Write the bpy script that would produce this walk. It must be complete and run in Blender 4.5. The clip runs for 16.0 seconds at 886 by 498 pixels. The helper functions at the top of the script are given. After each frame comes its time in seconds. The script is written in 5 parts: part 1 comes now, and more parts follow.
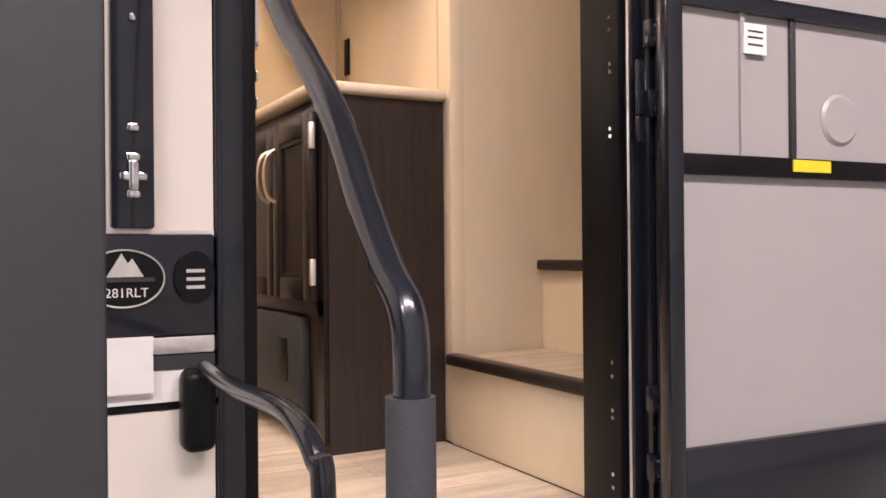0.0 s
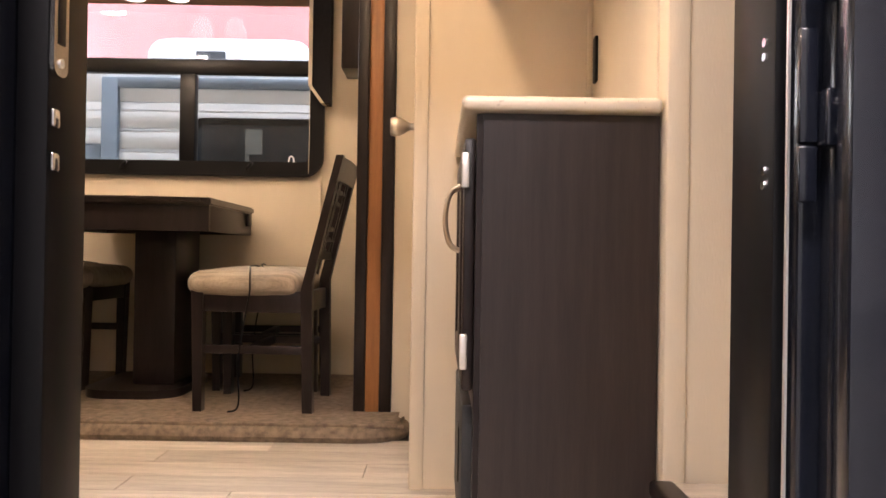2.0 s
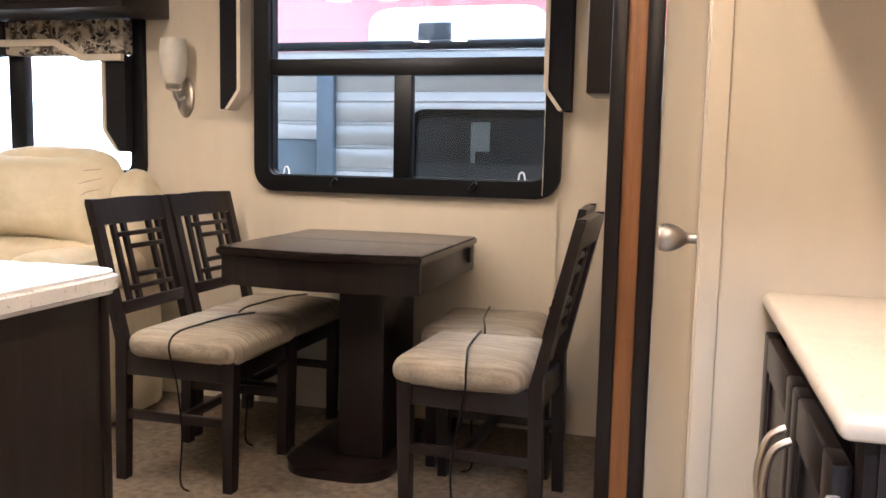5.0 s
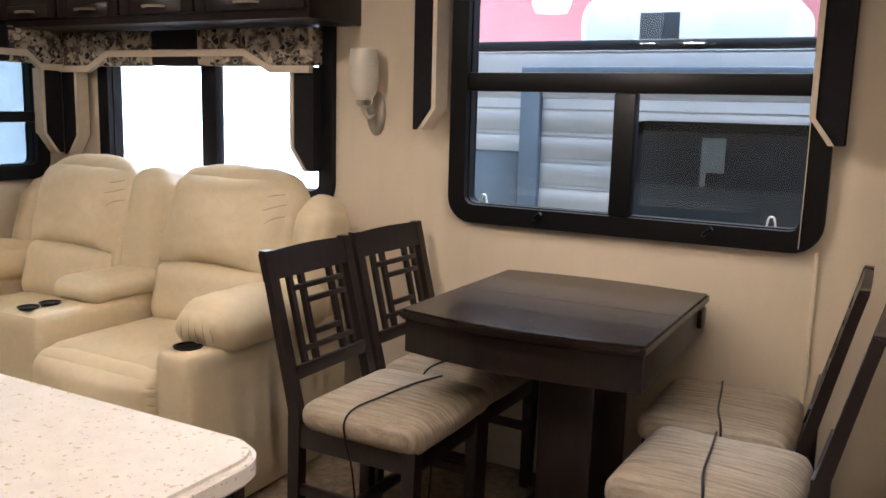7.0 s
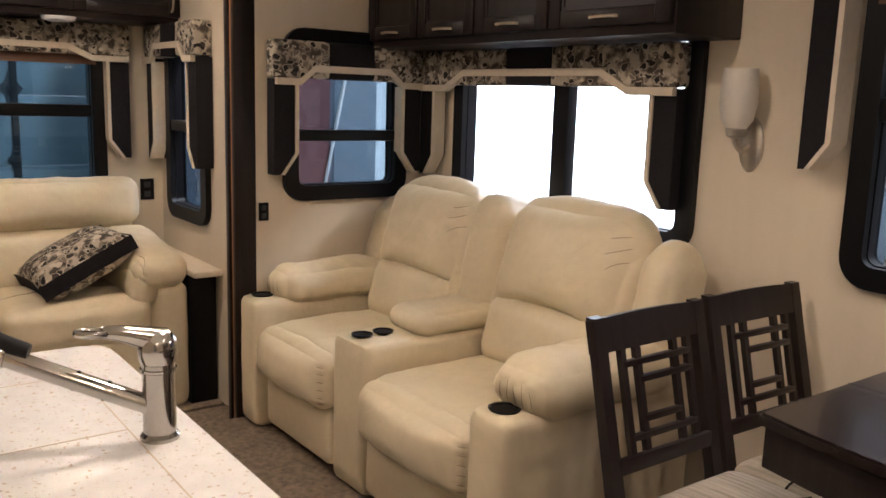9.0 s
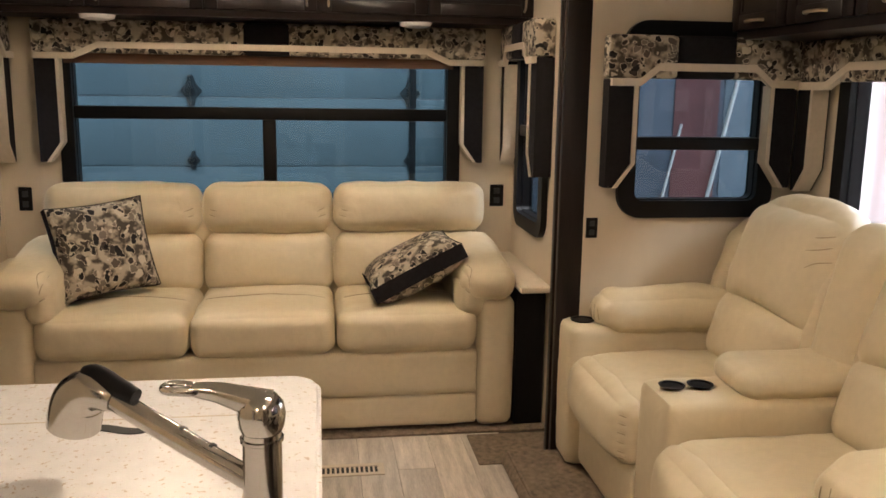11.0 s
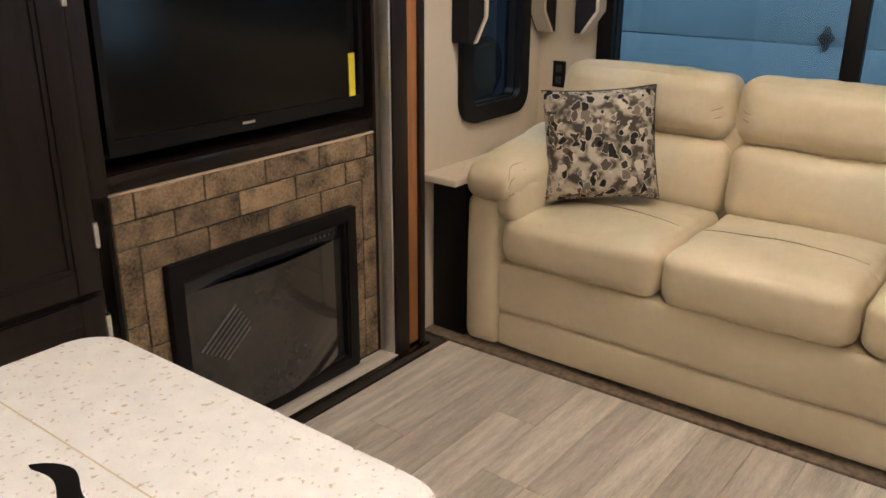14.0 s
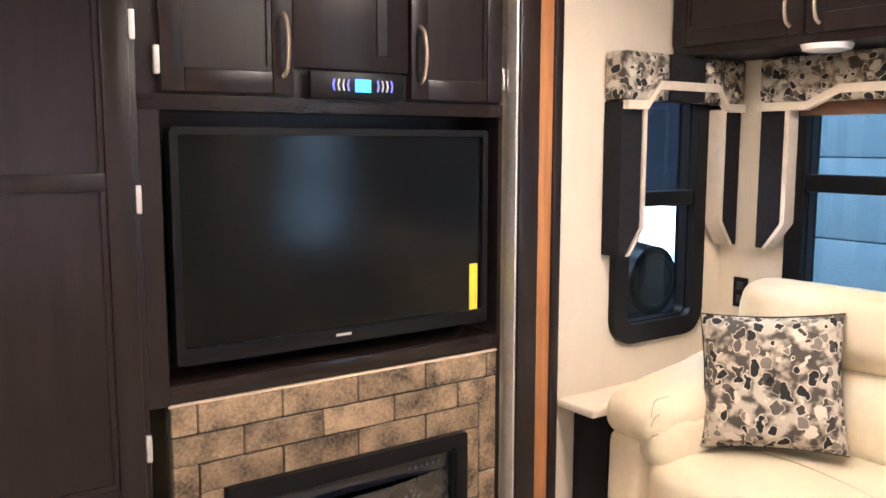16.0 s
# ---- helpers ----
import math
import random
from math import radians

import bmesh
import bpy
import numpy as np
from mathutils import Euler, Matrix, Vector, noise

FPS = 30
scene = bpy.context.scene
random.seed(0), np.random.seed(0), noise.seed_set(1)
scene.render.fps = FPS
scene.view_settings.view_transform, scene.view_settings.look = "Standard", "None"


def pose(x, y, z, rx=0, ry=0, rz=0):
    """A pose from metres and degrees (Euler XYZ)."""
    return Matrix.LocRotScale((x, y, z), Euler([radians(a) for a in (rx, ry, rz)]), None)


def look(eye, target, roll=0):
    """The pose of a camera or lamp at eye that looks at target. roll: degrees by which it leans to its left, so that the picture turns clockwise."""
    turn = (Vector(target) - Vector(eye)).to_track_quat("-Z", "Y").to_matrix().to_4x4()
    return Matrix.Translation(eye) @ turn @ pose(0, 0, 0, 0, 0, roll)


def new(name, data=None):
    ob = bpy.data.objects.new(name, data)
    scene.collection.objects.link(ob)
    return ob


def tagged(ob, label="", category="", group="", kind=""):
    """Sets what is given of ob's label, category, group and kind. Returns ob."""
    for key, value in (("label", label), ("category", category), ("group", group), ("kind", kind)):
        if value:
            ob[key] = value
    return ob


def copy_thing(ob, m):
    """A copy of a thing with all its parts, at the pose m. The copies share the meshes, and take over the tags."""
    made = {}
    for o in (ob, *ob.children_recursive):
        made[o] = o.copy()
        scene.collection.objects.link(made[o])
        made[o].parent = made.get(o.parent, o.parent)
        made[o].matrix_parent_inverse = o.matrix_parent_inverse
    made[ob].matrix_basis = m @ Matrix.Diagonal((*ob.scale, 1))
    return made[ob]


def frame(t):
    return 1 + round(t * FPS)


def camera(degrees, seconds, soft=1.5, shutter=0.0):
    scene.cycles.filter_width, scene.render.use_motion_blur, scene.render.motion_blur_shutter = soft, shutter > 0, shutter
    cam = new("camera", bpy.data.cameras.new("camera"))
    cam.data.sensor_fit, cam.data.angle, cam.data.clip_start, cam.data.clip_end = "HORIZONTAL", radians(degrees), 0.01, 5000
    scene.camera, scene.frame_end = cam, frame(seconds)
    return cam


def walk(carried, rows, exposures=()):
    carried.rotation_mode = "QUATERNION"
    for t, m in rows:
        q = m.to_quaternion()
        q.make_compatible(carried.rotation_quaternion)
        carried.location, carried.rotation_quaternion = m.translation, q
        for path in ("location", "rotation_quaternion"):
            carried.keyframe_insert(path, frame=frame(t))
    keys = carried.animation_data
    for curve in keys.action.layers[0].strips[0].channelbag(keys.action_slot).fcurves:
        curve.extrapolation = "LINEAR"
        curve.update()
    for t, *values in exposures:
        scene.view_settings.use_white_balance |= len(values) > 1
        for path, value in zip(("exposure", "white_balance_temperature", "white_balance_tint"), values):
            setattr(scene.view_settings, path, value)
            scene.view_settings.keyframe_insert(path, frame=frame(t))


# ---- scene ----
cam = camera(55.1, 16.0, soft=1.6)
PATH = [
    (0, (0.552, -1.088, 0.486), (1.507, 0.669, 0.49), -0.5),
    (0.5, (0.782, -1.013, 0.488), (1.489, 0.858, 0.499), -0.3),
    (1, (0.985, -0.951, 0.52), (1.417, 1.002, 0.542), 0.1),
    (1.5, (1.117, -0.864, 0.54), (1.321, 1.126, 0.564), 0.6),
    (2, (1.203, -0.689, 0.612), (1.21, 1.311, 0.625), 0.9),
    (2.5, (1.2, -0.538, 0.687), (1.083, 1.458, 0.698), 1.3),
    (3, (1.206, -0.387, 0.718), (0.933, 1.594, 0.73), 1.2),
    (3.5, (1.232, -0.253, 0.784), (0.769, 1.693, 0.796), 1.4),
    (3.7, (1.241, -0.195, 0.808), (0.737, 1.74, 0.823), 1.6),
    (5.8, (1.023, 0.203, 1.212), (0.47, 2.098, 0.888), 1.2),
    (6, (1.053, 0.281, 1.196), (0.425, 2.154, 0.886), 1.2),
    (6.5, (0.942, 0.394, 1.281), (0.176, 2.213, 0.954), 1.5),
    (7, (0.869, 0.468, 1.356), (-0.076, 2.2, 1.03), 1.5),
    (7.5, (0.844, 0.529, 1.399), (-0.271, 2.156, 1.065), 1.4),
    (8, (0.781, 0.664, 1.423), (-0.519, 2.145, 1.083), 1.4),
    (8.5, (0.746, 0.76, 1.443), (-0.721, 2.075, 1.099), 1.6),
    (9, (0.646, 0.841, 1.446), (-0.932, 2.019, 1.097), 1.8),
    (9.2, (0.594, 0.881, 1.458), (-1.022, 2.003, 1.1), 1.8),
    (11.3, (0.332, 1.408, 1.462), (-1.628, 1.545, 1.09), 0.8),
    (11.5, (0.266, 1.451, 1.468), (-1.698, 1.493, 1.092), 0.8),
    (12, (0.145, 1.531, 1.462), (-1.805, 1.304, 1.081), 0.6),
    (12.5, (-0.015, 1.636, 1.47), (-1.898, 1.08, 1.091), 0.5),
    (13, (-0.191, 1.717, 1.458), (-1.954, 0.903, 0.98), 0.6),
    (13.5, (-0.421, 1.738, 1.45), (-2.04, 0.782, 0.771), 0.8),
    (14, (-0.627, 1.78, 1.448), (-2.122, 0.639, 0.767), 0.3),
    (14.5, (-0.857, 1.837, 1.458), (-2.192, 0.511, 0.782), 0.3),
    (15, (-0.991, 1.885, 1.469), (-2.206, 0.443, 0.804), 0.5),
    (15.5, (-1.064, 1.873, 1.473), (-2.222, 0.337, 0.926), 0.5),
    (16, (-1.135, 1.828, 1.464), (-2.289, 0.213, 1.216), 0.1),
]
EXPOSURES = [(0, 0.7, 7200, 23), (1.5, 0.75, 7200, 22), (2.5, 1.05, 6600, 18), (3.5, 1.1, 6000, 16), (6, 0.62, 5600, 12), (7, 0.38, 5650, 13), (7.5, 0.2, 5700, 13), (9, 0.15, 5900, 15), (12.0, 0.1, 6500, 10), (13.0, 0.4, 5900, 8), (13.5, 0.2, 5800, 8), (14.5, 0.65, 5600, 12), (15.0, 1.05, 5550, 13), (15.5, 1.18, 5450, 14), (16, 1.65, 5450, 15)]
walk(cam, [(t, look(eye, target, roll)) for t, eye, target, roll in PATH], EXPOSURES)

# ---- light and sky ----
world = bpy.data.worlds.new("world")
scene.world = world
world.use_nodes = True
_n, _l = world.node_tree.nodes, world.node_tree.links
sky = _n.new("ShaderNodeTexSky")
sky.sky_type, sky.sun_disc = "NISHITA", False
sky.sun_elevation, sky.sun_rotation = radians(35), radians(20)
_n["Background"].inputs["Strength"].default_value = 0.08
_l.new(sky.outputs[0], _n["Background"].inputs["Color"])


def area_lamp(name, x, y, z, size, watts, colour, target=None, size_y=None):
    d = bpy.data.lights.new(name, "AREA")
    d.energy, d.color = watts, colour
    d.shape, d.size = ("RECTANGLE", size) if size_y else ("DISK", size)
    if size_y:
        d.size_y = size_y
    ob = new(name, d)
    ob.matrix_world = look((x, y, z), target or (x, y, z - 1))
    return ob


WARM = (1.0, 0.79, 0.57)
# unseen ceiling lamps: number, places and watts chosen to light the room
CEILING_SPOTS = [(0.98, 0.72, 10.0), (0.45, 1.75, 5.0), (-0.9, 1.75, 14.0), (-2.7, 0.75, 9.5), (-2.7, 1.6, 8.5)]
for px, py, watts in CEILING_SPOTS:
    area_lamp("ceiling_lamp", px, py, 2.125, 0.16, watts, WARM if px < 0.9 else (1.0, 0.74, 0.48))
# unseen lamps added to light the hall: large, high above the trailers
area_lamp("hall_fill_lamp", 0.5, 3.75, 5.6, 7.0, 900, (0.95, 0.98, 1.0), size_y=0.6)
area_lamp("hall_fill_lamp", 0.0, 7.4, 5.4, 8.0, 700, (0.97, 0.98, 1.0), size_y=1.5)
area_lamp("hall_fill_lamp", -5.2, 1.0, 5.2, 4.0, 58, (0.90, 0.97, 1.0), target=(-6.6, 1.0, 0.5), size_y=3.0)
area_lamp("hall_fill_lamp", 0.6, -3.2, 3.9, 4.0, 190, (1.0, 0.96, 0.98), target=(1.0, 0.0, 0.5), size_y=0.5)
area_lamp("hall_fill_lamp", -4.0, -3.4, 4.6, 2.0, 160, (0.9, 0.96, 1.0), size_y=0.5)
for px in (-0.052, 0.124):
    area_lamp("pendant_bulb", px, 2.75, 1.62, 0.07, 1.9, WARM)


# ---- materials ----
def material(name, colour, rough=0.5, metal=0.0, noise_scale=0.0, vary=0.0, bump=0.0, bump_scale=200.0, stretch=(1, 1, 1), coat=0.0, per_piece=0.0, dark=None, spots=None, detail=4.0, creases=0.0, spec=0.5):
    """Procedural surface: two scales of colour noise, fine relief, optional speckles and a shift from piece to piece."""
    m = bpy.data.materials.new(name)
    m.use_nodes = True
    nt = m.node_tree
    b = nt.nodes["Principled BSDF"]
    b.inputs["Roughness"].default_value, b.inputs["Metallic"].default_value = rough, metal
    b.inputs["Coat Weight"].default_value, b.inputs["Specular IOR Level"].default_value = coat, spec
    col = (*colour, 1)
    b.inputs["Base Color"].default_value = col
    tc = nt.nodes.new("ShaderNodeTexCoord")
    mp = nt.nodes.new("ShaderNodeMapping")
    mp.inputs["Scale"].default_value = stretch
    nt.links.new(tc.outputs["Object"], mp.inputs["Vector"])
    out = None
    if noise_scale:
        no = nt.nodes.new("ShaderNodeTexNoise")
        no.inputs["Scale"].default_value, no.inputs["Detail"].default_value = noise_scale, detail
        nt.links.new(mp.outputs[0], no.inputs["Vector"])
        fine = nt.nodes.new("ShaderNodeTexNoise")
        fine.inputs["Scale"].default_value, fine.inputs["Detail"].default_value = noise_scale * 9, 3
        nt.links.new(mp.outputs[0], fine.inputs["Vector"])
        mix = nt.nodes.new("ShaderNodeMix")
        mix.data_type, mix.inputs["Factor"].default_value = "FLOAT", 0.35
        nt.links.new(no.outputs["Fac"], mix.inputs[2])
        nt.links.new(fine.outputs["Fac"], mix.inputs[3])
        ramp = nt.nodes.new("ShaderNodeValToRGB")
        lo = dark or [c * (1 - vary) for c in colour]
        hi = [min(1, c * (1 + vary * (0.6 if not dark else 0.15))) for c in colour]
        ramp.color_ramp.elements[0].position, ramp.color_ramp.elements[0].color = 0.34, (*lo, 1)
        ramp.color_ramp.elements[1].position, ramp.color_ramp.elements[1].color = 0.66, (*hi, 1)
        nt.links.new(mix.outputs[0], ramp.inputs[0])
        out = ramp.outputs[0]
    if spots:
        scale, limit, scol = spots
        sp = nt.nodes.new("ShaderNodeTexNoise")
        sp.inputs["Scale"].default_value, sp.inputs["Detail"].default_value = scale, 2
        nt.links.new(tc.outputs["Object"], sp.inputs["Vector"])
        rs = nt.nodes.new("ShaderNodeValToRGB")
        rs.color_ramp.elements[0].position, rs.color_ramp.elements[1].position = limit, limit + 0.05
        nt.links.new(sp.outputs["Fac"], rs.inputs[0])
        mx = nt.nodes.new("ShaderNodeMix")
        mx.data_type = "RGBA"
        mx.inputs[6].default_value, mx.inputs[7].default_value = col, (*scol, 1)
        nt.links.new(rs.outputs[0], mx.inputs[0])
        if out:
            nt.links.new(out, mx.inputs[6])
        out = mx.outputs[2]
    if per_piece:
        oi = nt.nodes.new("ShaderNodeObjectInfo")
        mr = nt.nodes.new("ShaderNodeMapRange")
        mr.inputs[3].default_value, mr.inputs[4].default_value = 1 - per_piece, 1 + per_piece
        nt.links.new(oi.outputs["Random"], mr.inputs[0])
        hs = nt.nodes.new("ShaderNodeHueSaturation")
        hs.inputs["Color"].default_value = col
        nt.links.new(mr.outputs[0], hs.inputs["Value"])
        if out:
            nt.links.new(out, hs.inputs["Color"])
        out = hs.outputs[0]
        ad = nt.nodes.new("ShaderNodeVectorMath")
        ad.operation = "ADD"
        sc = nt.nodes.new("ShaderNodeVectorMath")
        sc.operation = "SCALE"
        sc.inputs[0].default_value = (7.3, 11.1, 3.7)
        nt.links.new(oi.outputs["Random"], sc.inputs["Scale"])
        nt.links.new(tc.outputs["Object"], ad.inputs[0])
        nt.links.new(sc.outputs[0], ad.inputs[1])
        nt.links.new(ad.outputs[0], mp.inputs["Vector"])
    if out:
        nt.links.new(out, b.inputs["Base Color"])
    if bump:
        bn = nt.nodes.new("ShaderNodeTexNoise")
        bn.inputs["Scale"].default_value, bn.inputs["Detail"].default_value = bump_scale, 3
        nt.links.new(mp.outputs[0], bn.inputs["Vector"])
        bu = nt.nodes.new("ShaderNodeBump")
        bu.inputs["Strength"].default_value, bu.inputs["Distance"].default_value = bump, 0.002
        nt.links.new(bn.outputs["Fac"], bu.inputs["Height"])
        nt.links.new(bu.outputs[0], b.inputs["Normal"])
    if creases:
        cn = nt.nodes.new("ShaderNodeTexNoise")
        cn.inputs["Scale"].default_value, cn.inputs["Detail"].default_value, cn.inputs["Distortion"].default_value = creases, 2, 1.2
        nt.links.new(tc.outputs["Object"], cn.inputs["Vector"])
        cb = nt.nodes.new("ShaderNodeBump")
        cb.inputs["Strength"].default_value, cb.inputs["Distance"].default_value = 0.16, 0.02
        nt.links.new(cn.outputs["Fac"], cb.inputs["Height"])
        nt.links.new(cb.outputs[0], (bu.inputs["Normal"] if bump else b.inputs["Normal"]))
    return m


def glow(name, colour, strength):
    m = material(name, colour, 0.4)
    b = m.node_tree.nodes["Principled BSDF"]
    b.inputs["Emission Color"].default_value, b.inputs["Emission Strength"].default_value = (*colour, 1), strength
    return m


def glass(name, tint, rough=0.0):
    m = bpy.data.materials.new(name)
    m.use_nodes = True
    nt = m.node_tree
    nt.nodes.remove(nt.nodes["Principled BSDF"])
    t, g, x, f = (nt.nodes.new("ShaderNode" + k) for k in ("BsdfTransparent", "BsdfGlossy", "MixShader", "LayerWeight"))
    t.inputs[0].default_value = (*tint, 1)
    g.inputs["Roughness"].default_value = rough
    f.inputs[0].default_value = 0.5
    power, scale = (nt.nodes.new("ShaderNodeMath") for _ in range(2))
    power.operation, scale.operation = "POWER", "MULTIPLY_ADD"
    power.inputs[1].default_value = 5
    scale.inputs[1].default_value, scale.inputs[2].default_value = 0.7, 0.03
    nt.links.new(f.outputs["Facing"], power.inputs[0])
    nt.links.new(power.outputs[0], scale.inputs[0])
    nt.links.new(scale.outputs[0], x.inputs[0])
    nt.links.new(t.outputs[0], x.inputs[1])
    nt.links.new(g.outputs[0], x.inputs[2])
    nt.links.new(x.outputs[0], nt.nodes["Material Output"].inputs[0])
    return m


def floral(name):
    """Woven cloth: leaf shapes in black, brown, taupe and cream, outlined in cream."""
    m = material(name, (0.5, 0.43, 0.33), 0.9)
    nt = m.node_tree
    tc = nt.nodes.new("ShaderNodeTexCoord")
    wn = nt.nodes.new("ShaderNodeTexNoise")
    wn.inputs["Scale"].default_value = 22
    wv = nt.nodes.new("ShaderNodeVectorMath")
    wv.operation = "MULTIPLY_ADD"
    wv.inputs[1].default_value = (0.055, 0.055, 0.055)
    nt.links.new(tc.outputs["Object"], wn.inputs["Vector"])
    nt.links.new(wn.outputs["Color"], wv.inputs[0])
    nt.links.new(tc.outputs["Object"], wv.inputs[2])
    mp = nt.nodes.new("ShaderNodeMapping")
    mp.inputs["Rotation"].default_value, mp.inputs["Scale"].default_value = (0.6, 0.5, 0.7), (1.0, 0.72, 1.25)
    nt.links.new(wv.outputs[0], mp.inputs["Vector"])
    cells = nt.nodes.new("ShaderNodeTexVoronoi")
    cells.inputs["Scale"].default_value = 29
    nt.links.new(mp.outputs[0], cells.inputs["Vector"])
    sep = nt.nodes.new("ShaderNodeSeparateColor")
    nt.links.new(cells.outputs["Color"], sep.inputs[0])
    leaf = nt.nodes.new("ShaderNodeValToRGB")
    leaf.color_ramp.interpolation = "CONSTANT"
    els = leaf.color_ramp.elements
    els[0].position, els[0].color = 0.0, (0.008, 0.0075, 0.008, 1)
    els[1].position, els[1].color = 0.36, (0.04, 0.03, 0.025, 1)
    for p, c in ((0.55, (0.17, 0.14, 0.115, 1)), (0.72, (0.50, 0.44, 0.35, 1)), (0.88, (0.09, 0.072, 0.058, 1))):
        els.new(p).color = c
    nt.links.new(sep.outputs[0], leaf.inputs[0])
    ground = nt.nodes.new("ShaderNodeValToRGB")
    ground.color_ramp.elements[0].position, ground.color_ramp.elements[0].color = 0.42, (0.06, 0.048, 0.038, 1)
    ground.color_ramp.elements[1].position, ground.color_ramp.elements[1].color = 0.57, (0.40, 0.345, 0.27, 1)
    nt.links.new(wn.outputs["Fac"], ground.inputs[0])
    ring_of, inside = (nt.nodes.new("ShaderNodeValToRGB") for _ in range(2))
    inside.color_ramp.elements[0].position, inside.color_ramp.elements[1].position = 0.40, 0.43
    ring_of.color_ramp.elements[0].position, ring_of.color_ramp.elements[1].position = 0.455, 0.485
    m1, m2 = (nt.nodes.new("ShaderNodeMix") for _ in range(2))
    m1.data_type = m2.data_type = "RGBA"
    m1.inputs[7].default_value = (0.52, 0.46, 0.37, 1)
    for r in (ring_of, inside):
        nt.links.new(cells.outputs["Distance"], r.inputs[0])
    nt.links.new(inside.outputs[0], m1.inputs[0])
    nt.links.new(leaf.outputs[0], m1.inputs[6])
    nt.links.new(ring_of.outputs[0], m2.inputs[0])
    nt.links.new(m1.outputs[2], m2.inputs[6])
    nt.links.new(ground.outputs[0], m2.inputs[7])
    nt.links.new(m2.outputs[2], nt.nodes["Principled BSDF"].inputs["Base Color"])
    return m


WALL = material("wall_vinyl", (0.66, 0.575, 0.45), 0.62, noise_scale=2.2, vary=0.05, bump=0.25, bump_scale=260, stretch=(1, 1, 0.25))
CEIL = material("ceiling_vinyl", (0.78, 0.75, 0.69), 0.6, noise_scale=3, vary=0.03)
DARK = material("espresso_wood", (0.016, 0.0105, 0.0098), 0.34, noise_scale=5, vary=0.45, bump=0.08, bump_scale=60, stretch=(6, 6, 0.6), coat=0.0, spec=0.32)
DARKH = material("espresso_wood_level", (0.013, 0.0085, 0.0075), 0.26, noise_scale=5, vary=0.45, bump=0.08, bump_scale=60, stretch=(0.6, 6, 6), coat=0.12, spec=0.3)
SIDEW = material("cabinet_side_laminate", (0.024, 0.0165, 0.0155), 0.36, noise_scale=6, vary=0.4, bump=0.1, bump_scale=80, stretch=(10, 10, 0.5))
OAK = material("oak_strip", (0.36, 0.155, 0.055), 0.45, noise_scale=7, vary=0.25, stretch=(9, 9, 0.5))
STONE_TOP = material("solid_surface_counter", (0.88, 0.875, 0.88), 0.22, noise_scale=30, vary=0.06, spots=(110, 0.635, (0.66, 0.57, 0.49)), coat=0.1)
COUNTER = material("cream_counter", (0.70, 0.61, 0.49), 0.35, noise_scale=25, vary=0.06, spots=(140, 0.66, (0.52, 0.43, 0.33)))
LEATHER = material("cream_leather", (0.64, 0.55, 0.385), 0.36, noise_scale=4, vary=0.07, bump=0.22, bump_scale=330, creases=9)
PLANK = material("vinyl_plank", (0.58, 0.525, 0.46), 0.34, noise_scale=3.2, vary=0.34, bump=0.08, bump_scale=70, stretch=(1.1, 10, 1), per_piece=0.22)
CARPET = material("brown_carpet", (0.20, 0.155, 0.115), 0.95, noise_scale=45, vary=0.45, bump=1.0, bump_scale=420)
BLACK = material("black_plastic", (0.005, 0.005, 0.006), 0.4, spec=0.2, noise_scale=20, vary=0.15)
GLOSS = material("black_painted_metal", (0.009, 0.011, 0.018), 0.22, noise_scale=8, vary=0.2, coat=0.3)
FOAM = material("grey_foam", (0.045, 0.05, 0.06), 0.8, bump=0.4, bump_scale=600, noise_scale=90, vary=0.1)
NICKEL = material("brushed_nickel", (0.62, 0.58, 0.53), 0.28, 1.0, noise_scale=30, vary=0.08)
CHROME = material("chrome", (0.75, 0.75, 0.76), 0.14, 1.0, noise_scale=30, vary=0.05)
TAPMETAL = material("polished_nickel", (0.52, 0.50, 0.47), 0.15, 1.0, noise_scale=30, vary=0.06)
BRASS = material("champagne_handle", (0.62, 0.53, 0.42), 0.3, 0.9, noise_scale=30, vary=0.08)
STEEL = material("zinc_hinge", (0.75, 0.73, 0.70), 0.35, 0.7, noise_scale=60, vary=0.1)
PANE_DARK = glass("dark_tinted_glass", (0.46, 0.53, 0.57))
PANE = glass("tinted_window_glass", (0.66, 0.72, 0.78))
CLEAR = glass("clear_window_glass", (0.92, 0.95, 0.96))
SCREEN = material("tv_screen", (0.004, 0.0042, 0.0045), 0.16, spec=0.22)
FIREGLASS = material("firebox_glass", (0.035, 0.033, 0.031), 0.09, noise_scale=5, vary=0.4, coat=0.5)
STONE = material("fireplace_stone", (0.35, 0.25, 0.15), 0.5, noise_scale=12, vary=0.7, dark=(0.012, 0.009, 0.007), bump=0.3, bump_scale=120, per_piece=0.16, detail=8)
GROUT = material("dark_grout", (0.04, 0.032, 0.026), 0.8, noise_scale=50, vary=0.3)
SEATCLOTH = material("striped_seat_cloth", (0.37, 0.31, 0.24), 0.9, noise_scale=9, vary=0.42, bump=0.5, bump_scale=300, stretch=(1, 12, 1))
FLORAL = floral("floral_cloth")
DARKCLOTH = material("charcoal_cloth", (0.014, 0.013, 0.015), 0.9, spec=0.2, bump=0.4, bump_scale=500, noise_scale=60, vary=0.2)
CREAM = material("cream_piping", (0.60, 0.52, 0.41), 0.6, noise_scale=40, vary=0.08)
SHADEGLASS = material("frosted_glass", (0.60, 0.56, 0.50), 0.35, noise_scale=10, vary=0.05)
SHADEROLL = material("brown_roller_blind", (0.12, 0.065, 0.04), 0.8, noise_scale=30, vary=0.3, stretch=(0.3, 1, 6))
WHITE = material("white_plastic", (0.78, 0.77, 0.76), 0.45, noise_scale=20, vary=0.04)
